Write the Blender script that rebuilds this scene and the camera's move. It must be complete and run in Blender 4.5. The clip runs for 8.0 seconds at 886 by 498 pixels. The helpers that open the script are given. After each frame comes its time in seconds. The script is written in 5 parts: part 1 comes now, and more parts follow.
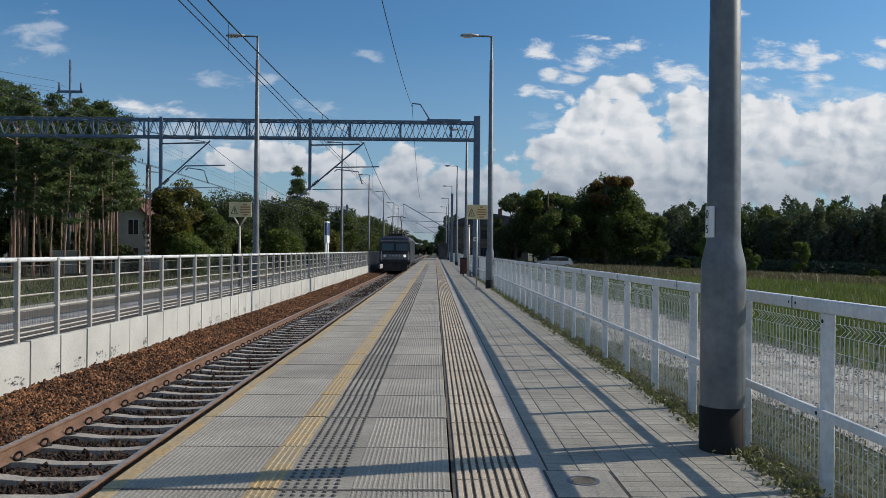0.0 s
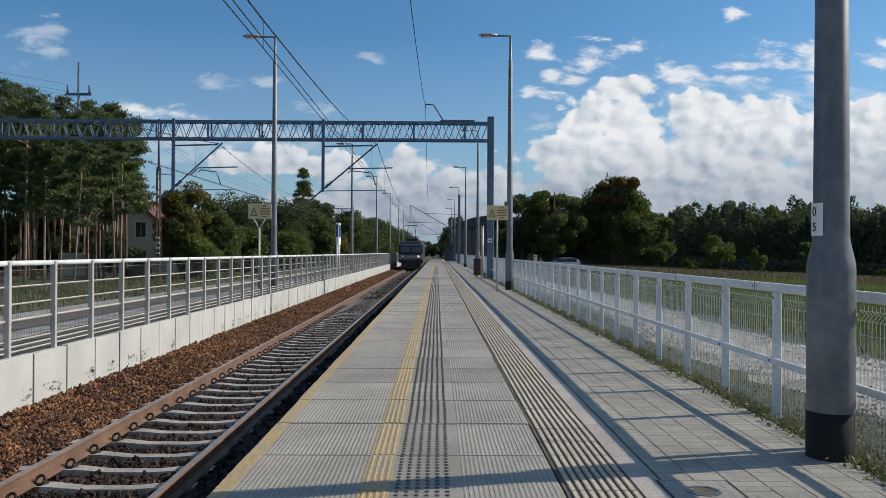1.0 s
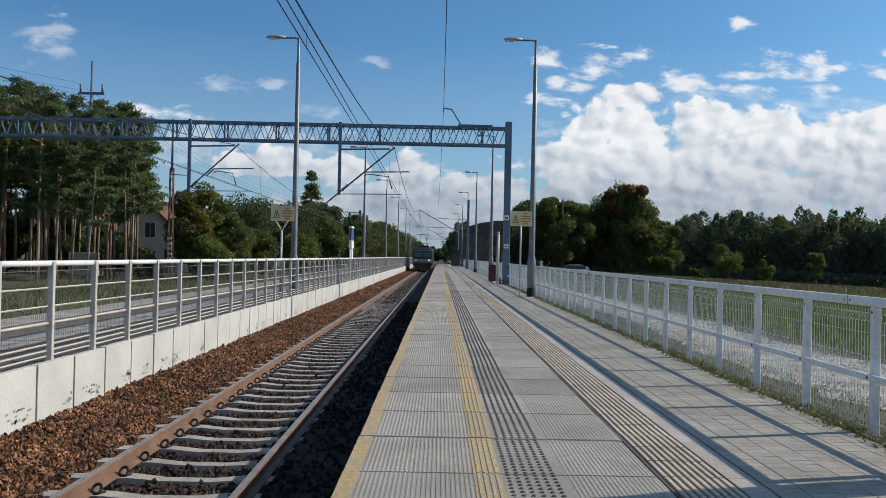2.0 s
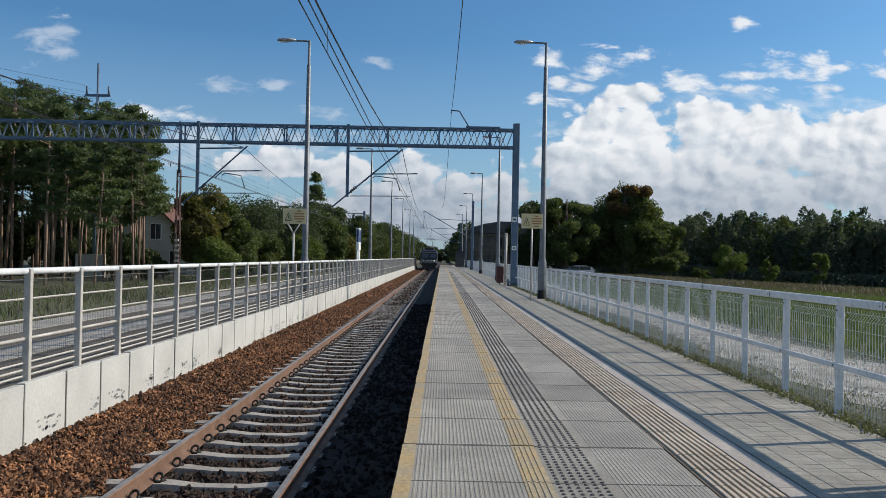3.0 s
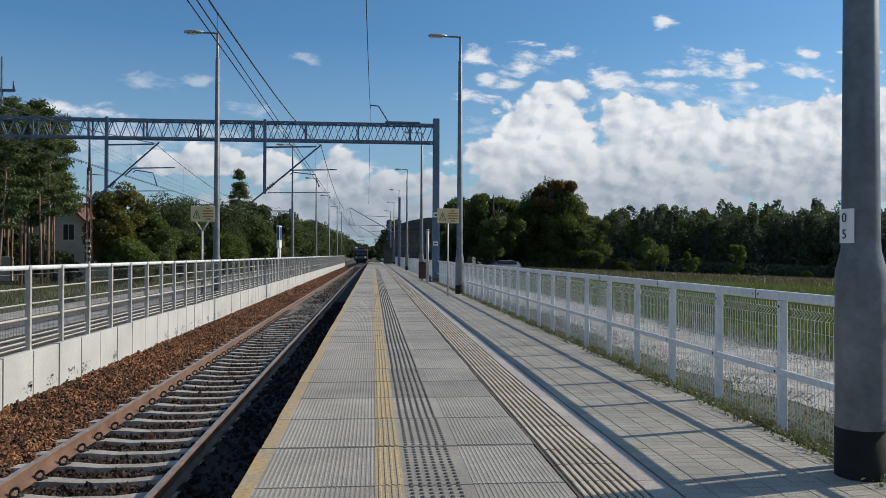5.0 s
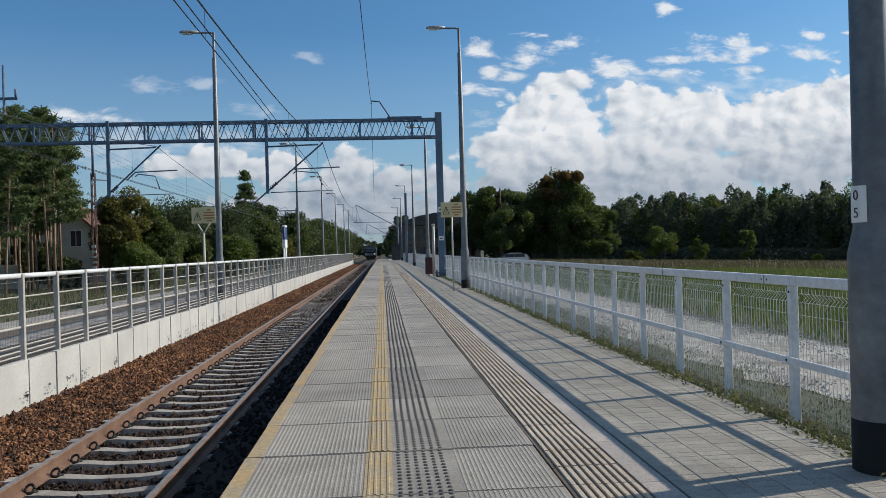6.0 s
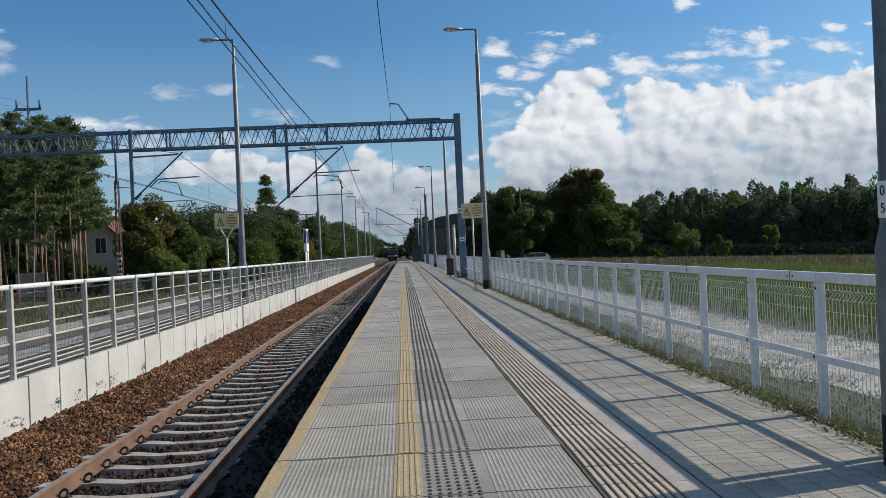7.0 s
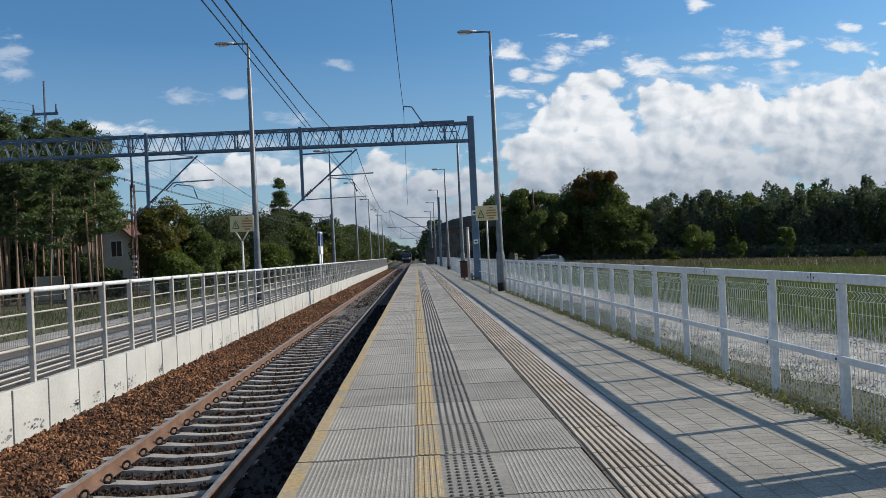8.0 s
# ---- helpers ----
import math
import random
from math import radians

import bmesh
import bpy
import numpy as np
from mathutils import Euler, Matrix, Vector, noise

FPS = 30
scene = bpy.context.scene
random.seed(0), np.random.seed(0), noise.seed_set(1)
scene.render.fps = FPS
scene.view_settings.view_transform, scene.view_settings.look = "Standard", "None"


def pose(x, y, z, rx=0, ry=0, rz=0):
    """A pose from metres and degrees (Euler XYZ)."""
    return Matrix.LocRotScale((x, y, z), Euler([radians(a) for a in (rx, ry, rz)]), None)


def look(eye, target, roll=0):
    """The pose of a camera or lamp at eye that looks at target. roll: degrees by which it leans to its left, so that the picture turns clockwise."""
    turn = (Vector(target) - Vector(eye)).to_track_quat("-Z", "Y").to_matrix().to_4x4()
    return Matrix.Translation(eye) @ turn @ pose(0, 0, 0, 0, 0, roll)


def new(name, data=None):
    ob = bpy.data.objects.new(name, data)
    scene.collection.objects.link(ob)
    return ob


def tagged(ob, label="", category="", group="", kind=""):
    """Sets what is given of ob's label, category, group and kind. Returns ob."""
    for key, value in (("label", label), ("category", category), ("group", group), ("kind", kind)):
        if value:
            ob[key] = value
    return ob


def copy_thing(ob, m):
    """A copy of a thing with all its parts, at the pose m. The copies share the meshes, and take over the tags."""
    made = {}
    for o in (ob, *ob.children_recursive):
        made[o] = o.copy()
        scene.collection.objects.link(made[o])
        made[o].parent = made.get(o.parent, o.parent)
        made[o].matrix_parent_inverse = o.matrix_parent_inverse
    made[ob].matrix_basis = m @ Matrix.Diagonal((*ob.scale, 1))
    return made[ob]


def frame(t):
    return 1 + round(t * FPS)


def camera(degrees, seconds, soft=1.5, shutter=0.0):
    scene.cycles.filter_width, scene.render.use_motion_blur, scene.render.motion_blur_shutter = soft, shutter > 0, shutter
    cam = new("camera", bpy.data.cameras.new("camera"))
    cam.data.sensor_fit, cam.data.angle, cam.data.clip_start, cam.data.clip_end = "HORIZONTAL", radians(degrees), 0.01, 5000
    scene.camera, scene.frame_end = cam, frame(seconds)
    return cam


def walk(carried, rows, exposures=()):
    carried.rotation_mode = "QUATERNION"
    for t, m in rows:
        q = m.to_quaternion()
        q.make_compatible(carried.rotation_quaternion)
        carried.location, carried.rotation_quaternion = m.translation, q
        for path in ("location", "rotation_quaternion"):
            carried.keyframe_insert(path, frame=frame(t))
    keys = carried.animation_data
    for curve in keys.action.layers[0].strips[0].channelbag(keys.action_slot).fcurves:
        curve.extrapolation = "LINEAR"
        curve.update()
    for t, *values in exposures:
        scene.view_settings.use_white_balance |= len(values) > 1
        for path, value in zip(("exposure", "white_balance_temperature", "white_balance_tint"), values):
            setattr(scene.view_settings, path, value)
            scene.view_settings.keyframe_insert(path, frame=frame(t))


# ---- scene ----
cam = camera(58.0, 8.0, soft=0.7)

PATH = [
    (0, (1.895, 0.381, 1.382), (1.915, 2.381, 1.386), 0.5),
    (0.5, (1.637, 0.515, 1.368), (1.67, 2.515, 1.376), 0.2),
    (1, (1.263, 0.611, 1.366), (1.278, 2.611, 1.374), 0.3),
    (1.5, (0.88, 0.738, 1.376), (0.888, 2.738, 1.388), 0.5),
    (2, (0.579, 0.891, 1.372), (0.587, 2.891, 1.392), 1.2),
    (2.2, (0.44, 0.876, 1.393), (0.437, 2.876, 1.412), 1.2),
    (3.3, (0.262, 0.853, 1.432), (0.274, 2.853, 1.456), 1.0),
    (3.5, (0.265, 0.922, 1.429), (0.312, 2.921, 1.455), 1.0),
    (4, (0.347, 0.867, 1.435), (0.445, 2.864, 1.457), -0.5),
    (4.5, (0.623, 0.971, 1.405), (0.782, 2.965, 1.428), -0.5),
    (4.7, (0.697, 0.988, 1.417), (0.869, 2.98, 1.435), 0.5),
    (5.8, (0.984, 1.506, 1.352), (1.152, 3.499, 1.361), -1.5),
    (6, (0.971, 1.397, 1.396), (1.123, 3.392, 1.398), -1.6),
    (6.5, (0.957, 1.415, 1.382), (1.074, 3.412, 1.389), -2.6),
    (7, (0.942, 1.363, 1.409), (1.043, 3.36, 1.415), -2.6),
    (7.5, (0.917, 1.363, 1.4), (1.001, 3.361, 1.412), -2.9),
    (8, (0.894, 1.359, 1.406), (0.963, 3.358, 1.42), -2.7),
]
EXPOSURES = [(0, -0.14), (0.5, -0.10), (1, -0.03), (1.5, 0.04), (2, 0.05), (3.5, 0.03), (4.5, -0.05), (6, -0.03), (7, 0.01), (8, 0.04)]
walk(cam, [(t, look(eye, target, roll)) for t, eye, target, roll in PATH], EXPOSURES)


# ---- world, sun ----
SUN_EL, SUN_TO = 33.5, Vector((0.968, 0.235, 0)).normalized()


def ramp(nt, fac, stops, mode="LINEAR"):
    n = nt.nodes.new("ShaderNodeValToRGB")
    n.color_ramp.interpolation = mode
    el = n.color_ramp.elements
    while len(el) < len(stops):
        el.new(0.5)
    for e, (p, c) in zip(el, stops):
        e.position = p
        e.color = (*c, 1) if len(c) == 3 else c
    nt.links.new(fac, n.inputs[0])
    return n.outputs[0]


def calc(nt, op, a, b=None, c=None, clamp=False):
    n = nt.nodes.new("ShaderNodeMath")
    n.operation, n.use_clamp = op, clamp
    for k, v in enumerate((a, b, c)):
        if v is None:
            continue
        if isinstance(v, (int, float)):
            n.inputs[k].default_value = v
        else:
            nt.links.new(v, n.inputs[k])
    return n.outputs[0]


def noise_node(nt, vec, scale, detail=4.0, rough=0.55, dist=0.0):
    n = nt.nodes.new("ShaderNodeTexNoise")
    n.inputs["Scale"].default_value, n.inputs["Detail"].default_value = scale, detail
    n.inputs["Roughness"].default_value, n.inputs["Distortion"].default_value = rough, dist
    nt.links.new(vec, n.inputs["Vector"])
    return n.outputs["Fac"]


def mix(nt, fac, a, b, kind="MIX"):
    n = nt.nodes.new("ShaderNodeMix")
    n.data_type, n.blend_type = "RGBA", kind
    for sock, v in ((n.inputs["Factor"], fac), (n.inputs["A"], a), (n.inputs["B"], b)):
        if isinstance(v, (int, float)):
            sock.default_value = v
        elif isinstance(v, tuple):
            sock.default_value = (*v, 1)
        else:
            nt.links.new(v, sock)
    return n.outputs["Result"]


# clouds on the sky's dome: centre and half sizes, as tangents of the angles from straight ahead
HEAPS = [
    (0.237, 0.203, 0.045, 0.020), (0.190, 0.168, 0.044, 0.040), (0.245, 0.157, 0.060, 0.050), (0.335, 0.172, 0.060, 0.030), (0.390, 0.166, 0.075, 0.034), (0.480, 0.150, 0.080, 0.034),
    (0.540, 0.165, 0.090, 0.030), (0.620, 0.188, 0.070, 0.026), (0.145, 0.122, 0.060, 0.024), (0.338, 0.110, 0.23, 0.055), (0.560, 0.120, 0.20, 0.060), (0.240, 0.080, 0.18, 0.045),
    (0.80, 0.16, 0.22, 0.09), (0.09, 0.085, 0.05, 0.022), (-0.03, 0.058, 0.16, 0.045), (0.47, 0.10, 0.12, 0.05), (0.33, 0.14, 0.06, 0.04), (-0.118, 0.108, 0.050, 0.024), (-0.049, 0.095, 0.030, 0.036), (-0.202, 0.112, 0.080, 0.020), (-0.80, 0.15, 0.15, 0.05),
]
SCRAPS = [
    (0.132, 0.253, 0.024, 0.010), (0.200, 0.244, 0.036, 0.018), (0.250, 0.262, 0.040, 0.010), (0.304, 0.225, 0.050, 0.013), (0.445, 0.248, 0.052, 0.018), (0.388, 0.236, 0.045, 0.006), (0.462, 0.221, 0.034, 0.011),
    (0.513, 0.253, 0.036, 0.008), (0.565, 0.243, 0.042, 0.010), (0.363, 0.218, 0.022, 0.006), (0.140, 0.224, 0.014, 0.007), (0.171, 0.215, 0.022, 0.010), (0.137, 0.202, 0.026, 0.007), (0.571, 0.266, 0.020, 0.006),
    (0.620, 0.272, 0.02, 0.006), (0.412, 0.216, 0.014, 0.006), (0.198, 0.268, 0.022, 0.005), (0.372, 0.302, 0.013, 0.007), (-0.361, 0.172, 0.048, 0.013),
]
VEILS = [
    (-0.268, 0.212, 0.034, 0.008), (-0.224, 0.215, 0.024, 0.007), (-0.155, 0.179, 0.040, 0.008), (-0.297, 0.136, 0.09, 0.030), (-0.086, 0.247, 0.020, 0.007), (-0.495, 0.263, 0.030, 0.025), (-0.20, 0.125, 0.11, 0.035),
    (0.145, 0.168, 0.028, 0.008), (0.127, 0.157, 0.018, 0.006), (-0.03, 0.06, 0.16, 0.04), (0.42, 0.20, 0.2, 0.02),
]


def build_world():
    w = bpy.data.worlds.new("sky")
    scene.world = w
    w.use_nodes = True
    nt = w.node_tree
    nt.nodes.clear()
    sky = nt.nodes.new("ShaderNodeTexSky")
    sky.sky_type, sky.sun_disc = "NISHITA", False
    sky.sun_elevation = radians(SUN_EL)
    sky.sun_rotation = math.atan2(SUN_TO.x, SUN_TO.y)
    sky.air_density, sky.dust_density, sky.ozone_density = 1.0, 1.1, 2.5
    tc = nt.nodes.new("ShaderNodeTexCoord")
    sep = nt.nodes.new("ShaderNodeSeparateXYZ")
    nt.links.new(tc.outputs["Generated"], sep.inputs[0])
    dx, dy, dz = sep.outputs
    ahead = calc(nt, "MAXIMUM", dy, 0.05)
    u, v = calc(nt, "DIVIDE", dx, ahead), calc(nt, "DIVIDE", dz, ahead)
    uv = nt.nodes.new("ShaderNodeCombineXYZ")
    nt.links.new(u, uv.inputs[0]), nt.links.new(calc(nt, "MULTIPLY", v, 1.25), uv.inputs[1])
    warp = nt.nodes.new("ShaderNodeTexNoise")
    warp.inputs["Scale"].default_value, warp.inputs["Detail"].default_value = 16.0, 4.0
    nt.links.new(uv.outputs[0], warp.inputs["Vector"])
    bent = nt.nodes.new("ShaderNodeVectorMath")
    bent.operation = "MULTIPLY_ADD"
    nt.links.new(warp.outputs["Color"], bent.inputs[0])
    bent.inputs[1].default_value = (0.035, 0.028, 0.0)
    nt.links.new(uv.outputs[0], bent.inputs[2])

    def puffs(vec, scale):
        n = nt.nodes.new("ShaderNodeTexVoronoi")
        n.voronoi_dimensions, n.feature = "2D", "SMOOTH_F1"
        n.inputs["Scale"].default_value, n.inputs["Smoothness"].default_value = scale, 0.35
        nt.links.new(vec, n.inputs["Vector"])
        return calc(nt, "SUBTRACT", 0.42, n.outputs["Distance"])

    def billows(shift):
        """Heaped billows; shift looks at them a little nearer to the sun."""
        off = nt.nodes.new("ShaderNodeVectorMath")
        off.operation = "ADD"
        nt.links.new(bent.outputs[0], off.inputs[0])
        off.inputs[1].default_value = shift
        vec = off.outputs[0]
        big = calc(nt, "SUBTRACT", noise_node(nt, vec, 9.0, 3.0, 0.5), 0.5)
        fine = calc(nt, "SUBTRACT", noise_node(nt, vec, 55.0, 5.0, 0.6), 0.5)
        a = calc(nt, "MULTIPLY_ADD", puffs(vec, 17.0), 0.85, calc(nt, "MULTIPLY", big, 1.3))
        return calc(nt, "ADD", calc(nt, "MULTIPLY_ADD", puffs(vec, 46.0), 0.42, a), calc(nt, "MULTIPLY", fine, 0.75))

    here = billows((0, 0, 0))
    lit = calc(nt, "SUBTRACT", here, billows((0.011, 0.010, 0)))

    parts = nt.nodes.new("ShaderNodeSeparateXYZ")
    nt.links.new(bent.outputs[0], parts.inputs[0])
    bu, bv = calc(nt, "SUBTRACT", parts.outputs[0], 0.0175), calc(nt, "MULTIPLY", calc(nt, "SUBTRACT", parts.outputs[1], 0.014), 0.8)
    flat = nt.nodes.new("ShaderNodeVectorMath")
    flat.operation = "MULTIPLY"
    nt.links.new(uv.outputs[0], flat.inputs[0])
    flat.inputs[1].default_value = (0.6, 1.35, 1.0)
    torn = calc(nt, "SUBTRACT", noise_node(nt, flat.outputs[0], 34.0, 7.0, 0.66, 0.4), 0.5)

    def heap(clouds, top, ragged=0.0):
        out = None
        for cu, cv, ru, rv in clouds:
            a = calc(nt, "MULTIPLY", calc(nt, "SUBTRACT", bu, cu), 1 / ru)
            b = calc(nt, "MULTIPLY", calc(nt, "SUBTRACT", bv, cv), 1 / rv)
            d = calc(nt, "SUBTRACT", 1.0, calc(nt, "SQRT", calc(nt, "ADD", calc(nt, "MULTIPLY", a, a), calc(nt, "MULTIPLY", b, b))))
            d = calc(nt, "MINIMUM", d, top)
            out = d if out is None else calc(nt, "MAXIMUM", out, d)
        out = calc(nt, "ADD", calc(nt, "MAXIMUM", out, -1.6), here)
        return calc(nt, "ADD", out, calc(nt, "MULTIPLY", torn, ragged)) if ragged else out

    def cover(field, lo, hi):
        mr = nt.nodes.new("ShaderNodeMapRange")
        mr.interpolation_type = "SMOOTHSTEP"
        mr.inputs["From Min"].default_value, mr.inputs["From Max"].default_value = lo, hi
        nt.links.new(field, mr.inputs["Value"])
        return mr.outputs["Result"]

    field = heap(HEAPS, 0.8, 0.7)
    solid = calc(nt, "MAXIMUM", cover(field, -0.10, 0.22), calc(nt, "MULTIPLY", cover(heap(SCRAPS, 0.5, 4.4), -0.15, 1.15), 0.90))
    seen = calc(nt, "MAXIMUM", solid, calc(nt, "MULTIPLY", cover(heap(VEILS, 0.4, 3.6), -0.2, 1.0), 0.38))
    # away from the view plain broken cloud goes on
    front = calc(nt, "GREATER_THAN", dy, 0.05)
    rest = ramp(nt, noise_node(nt, tc.outputs["Generated"], 3.0, 6.0, 0.6), [(0.5, (0, 0, 0)), (0.62, (0.7, 0.7, 0.7))])
    mask = mix(nt, front, rest, seen)
    up = calc(nt, "GREATER_THAN", dz, -0.02)
    mask = calc(nt, "MULTIPLY", mask, up)
    # thin white haze low down
    low = ramp(nt, dz, [(0.0, (0.55, 0.55, 0.55)), (0.10, (0.30, 0.30, 0.30)), (0.26, (0, 0, 0))])
    shade = ramp(nt, calc(nt, "ADD", calc(nt, "MULTIPLY", lit, 0.85), calc(nt, "SUBTRACT", 0.66, calc(nt, "MULTIPLY", field, 0.17))), [(0.10, (5.1, 5.8, 6.7)), (0.45, (7.6, 8.1, 8.6)), (0.75, (9.9, 10.0, 10.1))])
    deep = mix(nt, 1.0, sky.outputs[0], (0.59, 0.995, 1.25), "MULTIPLY")
    hazed = mix(nt, low, deep, (5.0, 6.0, 7.1))
    grey = ramp(nt, dz, [(0.0, (0.38, 0.43, 0.50)), (0.07, (0.52, 0.57, 0.64)), (0.14, (0.93, 0.94, 0.96))])
    col = mix(nt, mask, hazed, mix(nt, 1.0, shade, grey, "MULTIPLY"))
    bg = nt.nodes.new("ShaderNodeBackground")
    bg.inputs["Strength"].default_value = 0.092
    nt.links.new(col, bg.inputs["Color"])
    out = nt.nodes.new("ShaderNodeOutputWorld")
    nt.links.new(bg.outputs[0], out.inputs[0])


build_world()
sun = new("sun", bpy.data.lights.new("sun", "SUN"))
sun.data.energy, sun.data.angle, sun.data.color = 4.6, radians(0.55), (1.0, 0.90, 0.77)
_to = SUN_TO * math.cos(radians(SUN_EL)) + Vector((0, 0, math.sin(radians(SUN_EL))))
sun.matrix_world = look(tuple(_to * 50), (0, 0, 0))


# ---- materials ----
def mat(name, c1, c2, scale=3.0, rough=0.8, bump=0.2, metal=0.0, fine=40.0, rand=0.0, local=False, island=0.0, lo=0.35, hi=0.65, dist=0.004, fine_amt=0.35):
    m = bpy.data.materials.new(name)
    m.use_nodes = True
    nt = m.node_tree
    b = nt.nodes["Principled BSDF"]
    if local:
        vec = nt.nodes.new("ShaderNodeTexCoord").outputs["Object"]
    else:
        vec = nt.nodes.new("ShaderNodeNewGeometry").outputs["Position"]
    n1, n2 = noise_node(nt, vec, scale, 5.0, 0.6), noise_node(nt, vec, fine, 4.0, 0.6)
    col = ramp(nt, n1, [(lo, c1), (hi, c2)])
    g = ramp(nt, n2, [(0.3, (1 - fine_amt,) * 3), (0.7, (1 + fine_amt * 0.6,) * 3)])
    col = mix(nt, 1.0, col, g, "MULTIPLY")
    for amount, make in ((rand, lambda: nt.nodes.new("ShaderNodeObjectInfo").outputs["Random"]), (island, lambda: nt.nodes.new("ShaderNodeNewGeometry").outputs["Random Per Island"])):
        if amount:
            r = ramp(nt, make(), [(0, (1 - amount,) * 3), (1, (1 + amount,) * 3)])
            col = mix(nt, 1.0, col, r, "MULTIPLY")
    nt.links.new(col, b.inputs["Base Color"])
    nt.links.new(ramp(nt, n2, [(0.2, (max(rough - 0.1, 0.03),) * 3), (0.8, (min(rough + 0.1, 1),) * 3)]), b.inputs["Roughness"])
    b.inputs["Metallic"].default_value = metal
    if bump:
        bp = nt.nodes.new("ShaderNodeBump")
        bp.inputs["Strength"].default_value, bp.inputs["Distance"].default_value = bump, dist
        nt.links.new(n2, bp.inputs["Height"])
        nt.links.new(bp.outputs[0], b.inputs["Normal"])
    return m


def leafy(name, c1, c2, c3, through_light=0.35):
    """Leaves: each clump of a crown has its own green, and some light passes through."""
    m = bpy.data.materials.new(name)
    m.use_nodes = True
    nt = m.node_tree
    b = nt.nodes["Principled BSDF"]
    geo = nt.nodes.new("ShaderNodeNewGeometry")
    col = ramp(nt, geo.outputs["Random Per Island"], [(0.0, c1), (0.6, c2), (1.0, c3)])
    big = ramp(nt, noise_node(nt, geo.outputs["Position"], 0.45, 3.0), [(0.3, (0.7, 0.72, 0.7)), (0.7, (1.25, 1.2, 1.0))])
    col = mix(nt, 1.0, col, big, "MULTIPLY")
    nt.links.new(col, b.inputs["Base Color"])
    b.inputs["Roughness"].default_value = 0.6
    tr = nt.nodes.new("ShaderNodeBsdfTranslucent")
    nt.links.new(mix(nt, 1.0, col, (1.1, 1.15, 0.6), "MULTIPLY"), tr.inputs["Color"])
    ms = nt.nodes.new("ShaderNodeMixShader")
    ms.inputs[0].default_value = through_light
    nt.links.new(b.outputs[0], ms.inputs[1]), nt.links.new(tr.outputs[0], ms.inputs[2])
    nt.links.new(ms.outputs[0], nt.nodes["Material Output"].inputs["Surface"])
    return m


def plain(name, c, rough=0.5, metal=0.0, emit=0.0):
    m = bpy.data.materials.new(name)
    m.use_nodes = True
    b = m.node_tree.nodes["Principled BSDF"]
    b.inputs["Base Color"].default_value = (*c, 1)
    b.inputs["Roughness"].default_value, b.inputs["Metallic"].default_value = rough, metal
    if emit:
        b.inputs["Emission Color"].default_value = (*c, 1)
        b.inputs["Emission Strength"].default_value = emit
    return m


